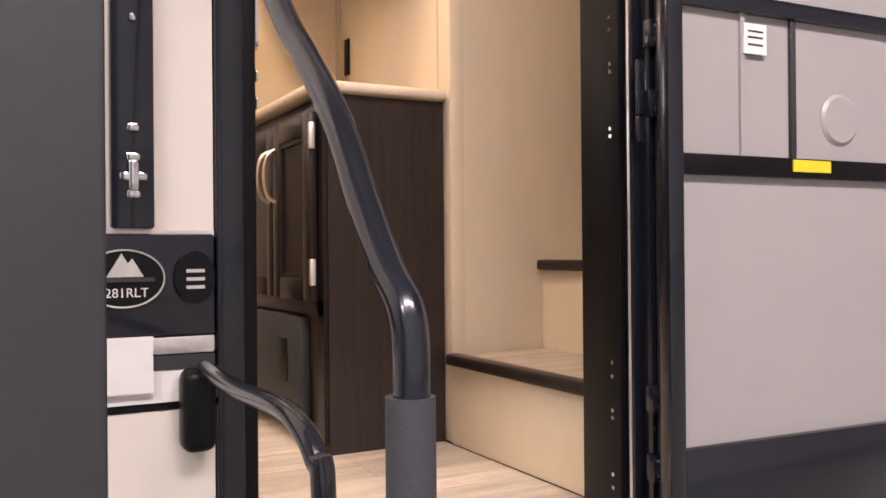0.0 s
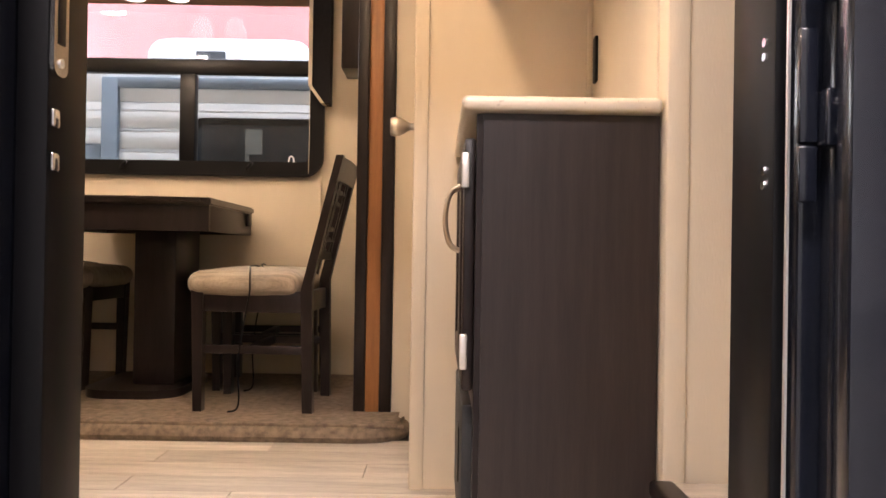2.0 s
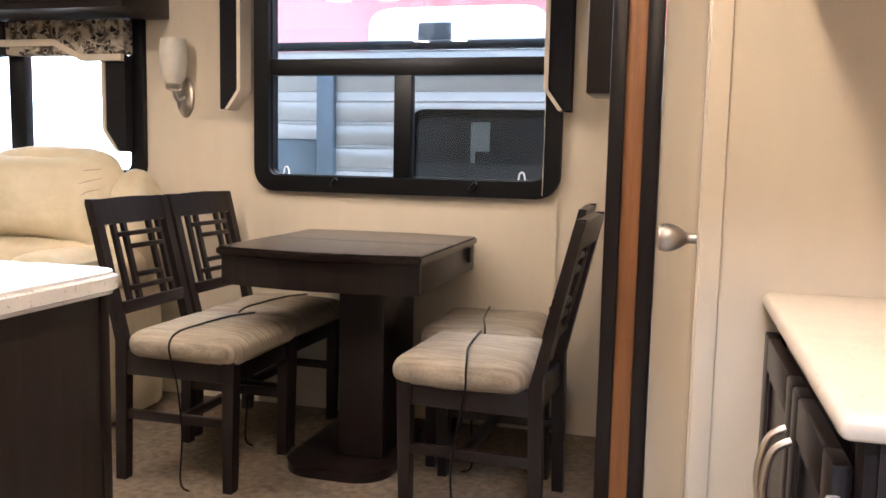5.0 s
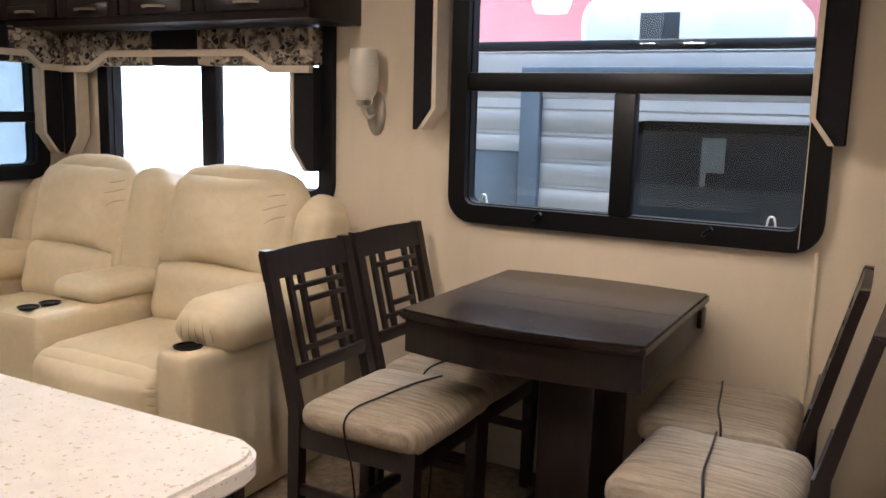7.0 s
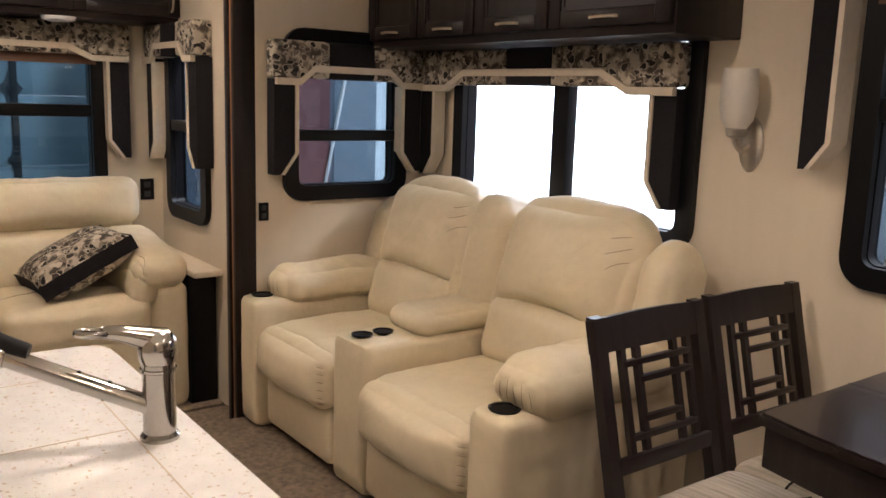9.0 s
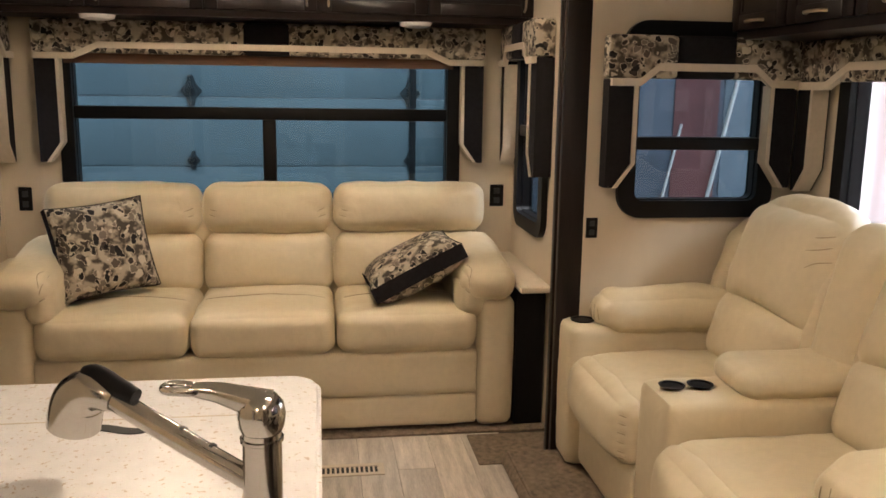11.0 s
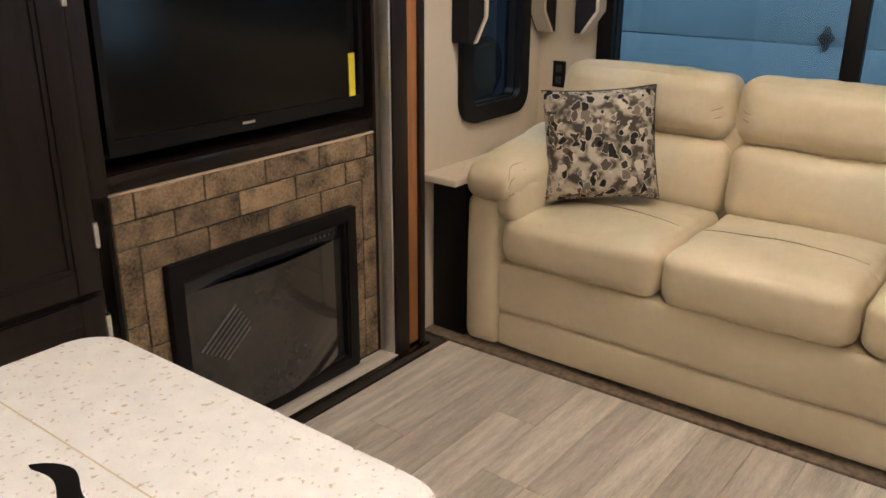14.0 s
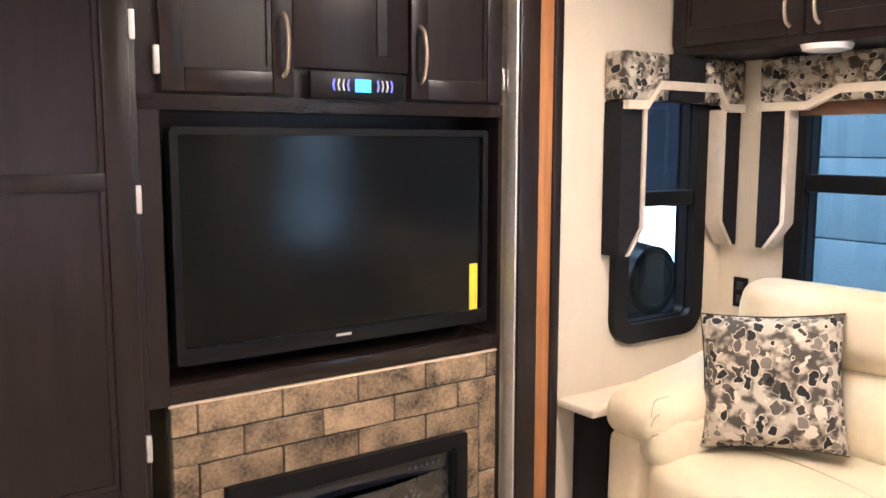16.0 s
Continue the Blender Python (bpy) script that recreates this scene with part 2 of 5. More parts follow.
SIDING = material("white_siding", (0.76, 0.75, 0.74), 0.4, noise_scale=3, vary=0.04)
TANSIDE = material("almond_gelcoat", (0.74, 0.69, 0.62), 0.3, noise_scale=2, vary=0.03, coat=0.2)
PANEL = material("translucent_door_panel", (0.36, 0.345, 0.345), 0.35, noise_scale=2, vary=0.04)
YELLOW = material("yellow_label", (0.75, 0.62, 0.03), 0.6, noise_scale=30, vary=0.06)
REDWALL = material("red_hall_wall", (0.55, 0.19, 0.175), 0.6, noise_scale=1.2, vary=0.18)
BLUEDOOR = material("pale_blue_door_panel", (0.30, 0.42, 0.47), 0.5, noise_scale=1.5, vary=0.1)
CONCRETE = material("hall_concrete", (0.30, 0.29, 0.27), 0.7, noise_scale=1.5, vary=0.25, bump=0.2, bump_scale=40)
ROOF = material("hall_roof", (0.14, 0.13, 0.135), 0.8, noise_scale=1, vary=0.15)
HALL = material("hall_lining", (0.62, 0.63, 0.64), 0.7, noise_scale=1, vary=0.08)
GREYP = material("grey_post_paint", (0.028, 0.031, 0.035), 0.6, noise_scale=12, vary=0.15)


# ---- builders ----
def flat_sharp(bm, angle=38):
    for f in bm.faces:
        f.smooth = True
    for e in bm.edges:
        if len(e.link_faces) == 2 and e.calc_face_angle(0) > radians(angle):
            e.smooth = False


def part(name, bm, mat, parent=None, label=""):
    """One mesh object from a bmesh, under a thing or a part."""
    me = bpy.data.meshes.new(name)
    bm.normal_update()
    flat_sharp(bm)
    bm.to_mesh(me)
    bm.free()
    me.materials.append(mat)
    ob = new(name, me)
    if parent:
        ob.parent = parent
    return tagged(ob, label)


def thing(name, m, label, category, group="", kind=""):
    e = new(name)
    e.empty_display_size = 0.1
    e.matrix_world = m
    return tagged(e, label, category, group, kind)


def box(bm, x0, x1, y0, y1, z0, z1, bev=0.0, seg=2):
    m = Matrix.LocRotScale(((x0 + x1) / 2, (y0 + y1) / 2, (z0 + z1) / 2), None, (abs(x1 - x0), abs(y1 - y0), abs(z1 - z0)))
    vs = bmesh.ops.create_cube(bm, size=1, matrix=m)["verts"]
    if bev:
        es = list({e for v in vs for e in v.link_edges})
        bmesh.ops.bevel(bm, geom=es, offset=bev, segments=seg, profile=0.5, affect="EDGES")
    return bm


def B(*a, **k):
    return box(bmesh.new(), *a, **k)


def rod(bm, a, b, r0, r1=None, seg=16):
    a, b = Vector(a), Vector(b)
    d = b - a
    m = Matrix.Translation((a + b) / 2) @ d.to_track_quat("Z", "Y").to_matrix().to_4x4()
    bmesh.ops.create_cone(bm, cap_ends=True, segments=seg, radius1=r0, radius2=r0 if r1 is None else r1, depth=d.length, matrix=m)
    return bm


def sweep(bm, pts, r, seg=12, closed_ends=True):
    """A round tube along points, rounded by a smooth curve through them."""
    pts = [Vector(p) for p in pts]
    fine = []
    n = len(pts)
    for i in range(n - 1):
        p0, p1, p2, p3 = pts[max(i - 1, 0)], pts[i], pts[i + 1], pts[min(i + 2, n - 1)]
        for k in range(6):
            t = k / 6
            fine.append(0.5 * ((2 * p1) + (p2 - p0) * t + (2 * p0 - 5 * p1 + 4 * p2 - p3) * t * t + (3 * p1 - p0 - 3 * p2 + p3) * t ** 3))
    fine.append(pts[-1])
    rings, up = [], None
    for i, p in enumerate(fine):
        d = (fine[min(i + 1, len(fine) - 1)] - fine[max(i - 1, 0)]).normalized()
        if up is None:
            up = d.orthogonal().normalized()
        up = (up - d * up.dot(d)).normalized()
        side = d.cross(up)
        rr = r(i / (len(fine) - 1)) if callable(r) else r
        rings.append([bm.verts.new(p + rr * (math.cos(2 * math.pi * k / seg) * up + math.sin(2 * math.pi * k / seg) * side)) for k in range(seg)])
    for a, b in zip(rings, rings[1:]):
        for k in range(seg):
            bm.faces.new((a[k], a[(k + 1) % seg], b[(k + 1) % seg], b[k]))
    if closed_ends:
        bm.faces.new(rings[0][::-1])
        bm.faces.new(rings[-1])
    return bm


def lathe(bm, profile, at=(0, 0, 0), seg=24):
    """Turned shape from (radius, height) pairs."""
    rings = []
    for r, z in profile:
        rings.append([bm.verts.new((at[0] + r * math.cos(2 * math.pi * k / seg), at[1] + r * math.sin(2 * math.pi * k / seg), at[2] + z)) for k in range(seg)])
    for a, b in zip(rings, rings[1:]):
        for k in range(seg):
            bm.faces.new((a[k], a[(k + 1) % seg], b[(k + 1) % seg], b[k]))
    bm.faces.new(rings[0][::-1])
    bm.faces.new(rings[-1])
    return bm


def prism(bm, outline, axis, lo, hi):
    """A flat outline of (u, v) pushed from lo to hi along an axis; u, v run along the other two in order."""
    def at(u, v, w):
        return {"x": (w, u, v), "y": (u, w, v), "z": (u, v, w)}[axis]
    a = [bm.verts.new(at(u, v, lo)) for u, v in outline]
    b = [bm.verts.new(at(u, v, hi)) for u, v in outline]
    n = len(a)
    bm.faces.new(a[::-1])
    bm.faces.new(b)
    for k in range(n):
        bm.faces.new((a[k], a[(k + 1) % n], b[(k + 1) % n], b[k]))
    bmesh.ops.recalc_face_normals(bm, faces=bm.faces[:])
    return bm


def cushion(bm, x0, x1, y0, y1, z0, z1, r=0.04, puff=(0, 0, 0), n=12, wrinkle=0.004, m=None, taper=0.0, seed=0):
    """A stuffed block: rounded edges, bulging faces and shallow wrinkles."""
    h = Vector(((x1 - x0) / 2, (y1 - y0) / 2, (z1 - z0) / 2))
    c = Vector(((x0 + x1) / 2, (y0 + y1) / 2, (z0 + z1) / 2))
    r = min(r, h.x * 0.98, h.y * 0.98, h.z * 0.98)
    seen, faces = {}, []
    steps = [math.sin(math.pi / 2 * (2 * i / n - 1)) * 0.45 + (2 * i / n - 1) * 0.55 for i in range(n + 1)]

    def vert(p):
        key = tuple(round(v, 5) for v in p)
        if key not in seen:
            q = Vector(p[i] * h[i] for i in range(3))
            inner = Vector(max(-h[i] + r, min(h[i] - r, q[i])) for i in range(3))
            d = q - inner
            pos = inner + r * d.normalized() if d.length > 1e-9 else q
            for i in range(3):
                j, k = (i + 1) % 3, (i + 2) % 3
                pos[i] += puff[i] * p[i] * (1 - p[j] ** 2) * (1 - p[k] ** 2)
            if wrinkle:
                w = noise.noise(Vector((pos.x * 7 + seed, pos.y * 7, pos.z * 7))) + 0.5 * noise.noise(Vector((pos.x * 19, pos.y * 19 + seed, pos.z * 19)))
                pos += d.normalized() * wrinkle * w if d.length > 1e-9 else Vector()
            if taper:
                pos.x *= 1 - taper * (p[2] + 1) / 2
            pos += c
            seen[key] = bm.verts.new(m @ pos if m else pos)
        return seen[key]

    for i in range(3):
        j, k = (i + 1) % 3, (i + 2) % 3
        for s in (-1, 1):
            for a in range(n):
                for b in range(n):
                    quad = []
                    for da, db in ((0, 0), (1, 0), (1, 1), (0, 1)):
                        p = [0, 0, 0]
                        p[i], p[j], p[k] = s, steps[a + da], steps[b + db]
                        quad.append(vert(p))
                    if s < 0:
                        quad.reverse()
                    try:
                        bm.faces.new(quad)
                    except ValueError:
                        pass
    return bm


def C(*a, **k):
    return cushion(bmesh.new(), *a, **k)


def slab_with_holes(bm, u0, u1, z0, z1, t, holes):
    """A wall from y=0 back to y=t, along x from u0 to u1, with oblong holes (a, b, c, d) cut through."""
    us = sorted({u0, u1, *(v for h in holes for v in h[:2])})
    zs = sorted({z0, z1, *(v for h in holes for v in h[2:])})
    us, zs = [v for v in us if u0 <= v <= u1], [v for v in zs if z0 <= v <= z1]
    open_cells = {(i, j) for i in range(len(us) - 1) for j in range(len(zs) - 1)
                  if any(h[0] < (us[i] + us[i + 1]) / 2 < h[1] and h[2] < (zs[j] + zs[j + 1]) / 2 < h[3] for h in holes)}
    grid = {}

    def v(i, j, y):
        if (i, j, y) not in grid:
            grid[i, j, y] = bm.verts.new((us[i], y, zs[j]))
        return grid[i, j, y]
    full = {(i, j) for i in range(len(us) - 1) for j in range(len(zs) - 1)} - open_cells
    for i, j in full:
        bm.faces.new((v(i, j, 0), v(i + 1, j, 0), v(i + 1, j + 1, 0), v(i, j + 1, 0)))
        bm.faces.new((v(i, j + 1, t), v(i + 1, j + 1, t), v(i + 1, j, t), v(i, j, t)))
        for di, dj, a, b in ((-1, 0, (0, 0), (0, 1)), (1, 0, (1, 1), (1, 0)), (0, -1, (1, 0), (0, 0)), (0, 1, (0, 1), (1, 1))):
            if (i + di, j + dj) not in full:
                p, q = (i + a[0], j + a[1]), (i + b[0], j + b[1])
                bm.faces.new((v(*p, 0), v(*q, 0), v(*q, t), v(*p, t)))
    bmesh.ops.recalc_face_normals(bm, faces=bm.faces[:])
    return bm


def wall(name, m, u0, u1, z0, z1, t, holes, mat, label):
    ob = part(name, slab_with_holes(bmesh.new(), u0, u1, z0, z1, t, holes), mat)
    ob.matrix_world = m
    return tagged(ob, label, "wall", kind="structure")


def rounded(x0, x1, z0, z1, r, n=6):
    pts = []
    for cx, cz, a in ((x1 - r, z1 - r, 0), (x0 + r, z1 - r, 90), (x0 + r, z0 + r, 180), (x1 - r, z0 + r, 270)):
        pts += [(cx + r * math.cos(radians(a + 90 * k / n)), cz + r * math.sin(radians(a + 90 * k / n))) for k in range(n + 1)]
    return pts


def ring(bm, outer, inner, y0, y1):
    """A frame between two outlines with the same number of points, from y0 to y1."""
    n = len(outer)
    loops = [[bm.verts.new((u, y, v)) for u, v in o] for o in (outer, inner) for y in (y0, y1)]
    oa, ob_, ia, ib = loops
    for k in range(n):
        l = (k + 1) % n
        bm.faces.new((oa[k], oa[l], ia[l], ia[k]))
        bm.faces.new((ob_[k], ib[k], ib[l], ob_[l]))
        bm.faces.new((oa[k], ob_[k], ob_[l], oa[l]))
        bm.faces.new((ia[k], ia[l], ib[l], ib[k]))
    bmesh.ops.recalc_face_normals(bm, faces=bm.faces[:])
    return bm


# ---- the shell of the trailer ----
def solid(name, bm, mat, label, category, kind="structure"):
    return tagged(part(name, bm, mat), label, category, kind=kind)


solid("floor", B(-3.85, 3.0, 0.0, 2.36, -0.06, -0.006), GROUT, "subfloor under pale vinyl planks", "floor")
solid("floor_rear", B(-3.85, -1.1, -0.75, 0.0, -0.06, -0.006), GROUT, "subfloor under the media slide-out", "floor")
wall("wall_slide_back", pose(0, 3.2, 0), -2.72, 0.95, 0.0, 2.0, 0.05, [(-0.565, 0.638, 0.985, 1.86), (-2.40, -1.14, 0.985, 1.75)], WALL, "cream vinyl wall of the dinette slide-out")
wall("wall_slide_rear_end", pose(-2.674, 0, 0, 0, 0, 90), 2.31, 3.2, 0.0, 2.0, 0.045, [(2.48, 3.045, 1.02, 1.70)], WALL, "cream vinyl end wall beside the recliners")
wall("wall_slide_front_end", pose(0.95, 0, 0, 0, 0, -90), -3.25, -2.33, 0.0, 2.0, 0.045, [], WALL, "cream vinyl end wall beside the dining chairs")
wall("wall_rear", pose(-3.8, 0, 0, 0, 0, 90), -0.13, 2.31, 0.0, 2.15, 0.05, [(0.20, 2.0, 0.90, 1.66)], WALL, "cream vinyl rear wall behind the sofa")
wall("wall_rear_south", pose(0, -0.13, 0, 0, 0, 180), 2.74, 3.8, 0.0, 2.15, 0.05, [(3.245, 3.645, 0.815, 1.66)], WALL, "cream vinyl side wall at the rear")
wall("wall_rear_north", pose(0, 2.31, 0), -3.8, -2.77, 0.0, 2.15, 0.05, [(-3.62, -3.15, 0.85, 1.66)], WALL, "cream vinyl side wall at the rear")
wall("wall_slide_header", pose(0, 2.31, 0), -2.77, 1.04, 2.0, 2.15, 0.05, [], WALL, "cream header over the slide-out opening")
wall("wall_bath_corner", pose(0, 2.31, 0), 1.04, 1.137, 0.0, 2.15, 0.05, [], WALL, "narrow cream wall beside the slide-out trim")
wall("wall_bath", pose(1.137, 0, 0, 0, 0, -90), -2.36, -1.58, 0.0, 2.15, 0.05, [(-2.28, -1.62, 0.0, 1.95)], WALL, "cream wall with the bathroom door")
wall("wall_alcove_back", pose(0, 1.53, 0), 1.137, 1.642, 0.0, 2.15, 0.05, [], WALL, "cream alcove wall over the entry cabinet")
wall("wall_alcove_side", pose(1.592, 0, 0, 0, 0, -90), -1.53, -0.85, 0.0, 2.15, 0.05, [], WALL, "cream alcove wall with a switch plate")
wall("wall_stair", pose(0, 0.80, 0), 1.635, 3.0, 0.0, 2.15, 0.05, [], WALL, "cream wall beside the bedroom steps")
wall("wall_door", pose(0, 0.09, 0, 0, 0, 180), -3.0, 1.15, -0.05, 2.15, 0.09, [(-1.489, -0.81, 0.0, 1.92)], WALL, "entry wall with the door opening")
wall("wall_jog", pose(-1.15, 0, 0, 0, 0, 90), -0.13, 0.09, 0.0, 2.15, 0.05, [], WALL, "short return wall beside the tall cabinet")
wall("wall_front", pose(3.0, 0, 0, 0, 0, -90), -2.36, 0.0, -0.05, 2.15, 0.05, [], WALL, "cream wall closing the bedroom steps")
solid("trim_post", B(1.594, 1.635, 0.785, 0.85, 0.0, 2.15, bev=0.006), WALL, "cream corner post at the foot of the steps", "trim")
solid("trim", B(1.131, 1.167, 1.516, 1.53, 0.0, 2.15, bev=0.003), WALL, "thin cream corner moulding", "trim")
solid("trim", B(1.579, 1.592, 1.517, 1.529, 0.9, 2.15, bev=0.003), WALL, "thin cream corner moulding in the alcove", "trim")
solid("trim", B(0.645, 0.657, 3.19, 3.2, 0.05, 0.96, bev=0.003), WALL, "thin cream seam strip on the dinette wall", "trim")
solid("ceiling", B(-3.85, 3.05, 0.0, 2.36, 2.15, 2.19), CEIL, "white vinyl trailer ceiling", "ceiling")
solid("ceiling_rear", B(-3.85, -1.1, -0.75, 0.0, 2.15, 2.19), CEIL, "white vinyl ceiling over the media slide-out", "ceiling")
# block out of view, added so its shadow falls across the alcove walls
solid("wall_alcove_shade_block", B(1.25, 1.59, 0.86, 1.528, 1.46, 2.149), WALL, "unseen plain cream block added to shade the entry alcove", "wall")
solid("ceiling_slide", B(-2.72, 1.0, 2.31, 3.25, 2.0, 2.04), CEIL, "white vinyl slide-out ceiling", "ceiling")
solid("floor_slide", B(-2.674, 0.95, 2.10, 3.2, 0.0, 0.044), GROUT, "slide-out floor deck", "floor")
solid("underbelly", B(-3.85, 3.0, 0.01, 2.36, -0.35, -0.06), BLACK, "dark underside of the trailer", "trailer")
def lip_path(inset):
    """Plan of the carpet's front: straight, then round the corner beside the slide-out trim."""
    r = 0.17 - inset
    return [(-2.674, 2.035 + inset), (-1.0, 2.035 + inset)] + [(0.945 + r * math.sin(radians(a)), 2.205 - r * math.cos(radians(a))) for a in range(0, 91, 10)]


lip = bmesh.new()
lip_rows = [[lip.verts.new((x, y, z)) for x, y in lip_path(i)] for i, z in ((0.010, -0.002), (0.0, 0.018), (0.004, 0.034), (0.018, 0.048), (0.045, 0.056))]
for ra, rb in zip(lip_rows, lip_rows[1:]):
    for k in range(len(ra) - 1):
        lip.faces.new((ra[k], ra[k + 1], rb[k + 1], rb[k]))
inner = [lip.verts.new(p) for p in ((1.07, 2.298, 0.056), (0.949, 2.298, 0.056), (0.949, 3.2, 0.056), (-2.674, 3.2, 0.056))]
lip.faces.new(lip_rows[-1] + inner)
solid("carpet_slide", lip, CARPET, "brown looped carpet with a rounded front lip", "carpet")
bead = sweep(bmesh.new(), [(x, y, 0.053) for x, y in lip_path(0.028)], 0.006, 8)
solid("carpet_edge", bead, CARPET, "bound edge of the brown carpet", "carpet")
solid("carpet_rear", B(-3.8, -3.0, -0.13, 2.31, -0.004, 0.008, bev=0.003), CARPET, "brown carpet under the sofa", "carpet")
solid("carpet_recliner", B(-2.97, -2.68, 1.95, 2.31, -0.004, 0.006), CARPET, "brown carpet beside the recliners", "carpet")


def slide_post(x0, xa, xb, x1, y0, y1, z0, z1, label):
    """Dark slide-out trim with an oak strip let into it."""
    t = thing("trim_slide", pose(0, 0, 0), label, "trim", kind="structure")
    part("dark_strip", B(x0, xa, y0, y1, z0, z1, bev=0.004), DARK, t)
    part("oak_strip", B(xa, xb, y0 + 0.012, y1, z0, z1, bev=0.003), OAK, t, "orange oak strip")
    part("dark_strip", B(xb, x1, y0, y1, z0, z1, bev=0.004), DARK, t)
    return t


slide_post(0.905, 0.945, 0.995, 1.038, 2.30, 2.36, 0.05, 2.0, "dark wood slide-out trim with an oak strip")
rear_post = thing("trim_slide", pose(0, 0, 0), "dark wood slide-out trim with an oak strip", "trim", kind="structure")
part("dark_strip", B(-2.70, -2.672, 2.235, 2.33, 0.0, 2.0, bev=0.004), DARK, rear_post)
part("oak_strip", B(-2.735, -2.70, 2.245, 2.33, 0.0, 2.0, bev=0.003), OAK, rear_post, "orange oak strip")
part("dark_strip", B(-2.77, -2.735, 2.235, 2.33, 0.0, 2.0, bev=0.004), DARK, rear_post)

# bedroom steps
stairs = thing("stairs", pose(0, 0, 0), "cream boxed steps with dark wooden nosings", "stairs", kind="structure")
for k in range(3):
    x0, top = 1.592 + 0.29 * k, 0.222 + 0.232 * k
    part("riser", B(x0, x0 + 0.29 if k < 2 else 3.0, 0.095, 0.798 if k else 0.784, 0.0 if k == 0 else top - 0.232, top - 0.012), WALL, stairs)
    part("tread", B(x0 + 0.02, x0 + 0.29 if k < 2 else 3.0, 0.095, 0.798 if k else 0.784, top - 0.012, top), PLANK, stairs, "pale wood-look tread")
    part("nosing", B(x0 - 0.022, x0 + 0.022, 0.095, 0.783 if k == 0 else 0.798, top - 0.022, top + 0.006, bev=0.008, seg=3), DARK, stairs, "dark wooden nosing")

# entry door frame in black metal
frame_in = thing("door_frame", pose(0, 0, 0), "black metal entry door frame", "door frame", kind="structure")
part("jamb", B(0.81, 0.846, -0.02, 0.10, 0.0, 1.92, bev=0.004), GLOSS, frame_in)
part("jamb", B(0.846, 0.874, 0.02, 0.10, 0.0, 1.92, bev=0.004), BLACK, frame_in)
part("jamb", B(1.485, 1.512, -0.02, 0.10, 0.0, 1.92, bev=0.004), GLOSS, frame_in)
part("jamb", B(1.473, 1.485, 0.0, 0.10, 0.0, 1.92, bev=0.003), BLACK, frame_in)
part("bright_edge", B(1.4745, 1.4765, -0.0235, -0.0195, 0.0, 1.92), STEEL, frame_in, "bright metal edge line")
part("head", B(0.846, 1.485, -0.02, 0.10, 1.88, 1.92, bev=0.003), GLOSS, frame_in)
part("threshold", B(0.846, 1.485, -0.02, 0.10, -0.03, 0.004, bev=0.003), STEEL, frame_in, "aluminium threshold")
part("rail_strip", B(1.512, 1.524, -0.028, -0.002, 0.0, 1.92, bev=0.003), GREYP, frame_in, "grey edge of the frame")
for z in (0.09, 0.112, 0.206, 0.218, 0.275, 0.298, 0.674, 0.686, 0.781, 0.793, 0.851, 0.871):
    part("screw", rod(bmesh.new(), (1.4735, 0.018, z), (1.4705, 0.018, z), 0.0038, seg=8), CHROME, frame_in, "chrome screw head")
part("latch_plate", prism(bmesh.new(), rounded(0.021, 0.048, 0.758, 0.868, 0.010, 4), "x", 0.874, 0.878), CHROME, frame_in, "chrome latch plate")
part("latch_slot", B(0.878, 0.8788, 0.028, 0.041, 0.785, 0.838, bev=0.0003), BLACK, frame_in)
for z in (0.769, 0.857):
    part("screw", rod(bmesh.new(), (0.8775, 0.034, z), (0.8795, 0.034, z), 0.004, seg=10), STEEL, frame_in, "chrome screw head")
for z in (0.685, 0.722):
    part("bolt", B(0.874, 0.878, 0.023, 0.037, z - 0.008, z + 0.008, bev=0.0025), CHROME, frame_in, "square chrome bolt")

# screen door folded back against the outer wall
screen = thing("door_1", pose(1.499, -0.072, 0.0, 0, 0, -3), "black-framed screen door folded open, pale panels", "door", kind="structure")
part("stile", B(-0.01, 0.022, -0.03, 0.0, 0.0, 1.86, bev=0.005), GLOSS, screen)
part("stile", B(0.59, 0.625, -0.03, 0.0, 0.0, 1.86, bev=0.005), GLOSS, screen)
for z0, z1 in ((0.0, 0.17), (0.604, 0.637), (0.872, 0.90), (1.82, 1.86)):
    part("rail", B(0.022, 0.59, -0.028, -0.002, z0, z1, bev=0.003), GLOSS if z0 != 0.604 else BLACK, screen)
for z0, z1 in ((0.17, 0.604), (0.637, 0.872), (0.90, 1.82)):
    part("panel", B(0.022, 0.59, -0.014, -0.008, z0, z1), PANEL, screen, "pale translucent panel")
part("slider_bar", B(0.15, 0.16, -0.02, -0.014, 0.637, 0.872), PANEL, screen)
part("slider_bar", B(0.262, 0.274, -0.022, -0.014, 0.637, 0.872, bev=0.002), GREYP, screen, "dark sliding-panel edge")
part("label", B(0.256, 0.345, -0.0305, -0.0285, 0.614, 0.634), YELLOW, screen, "yellow warning label")
part("label", B(0.155, 0.205, -0.0225, -0.0205, 0.806, 0.856), WHITE, screen, "small white paper label")
for dz in (0.0, 0.012, 0.022):
    part("print_line", B(0.163, 0.197, -0.0232, -0.0226, 0.82 + dz, 0.823 + dz), GREYP, screen)
part("latch_disc", rod(bmesh.new(), (0.385, -0.015, 0.71), (0.385, -0.020, 0.71), 0.046, 0.040, seg=32), PANEL, screen, "round pale latch cover")
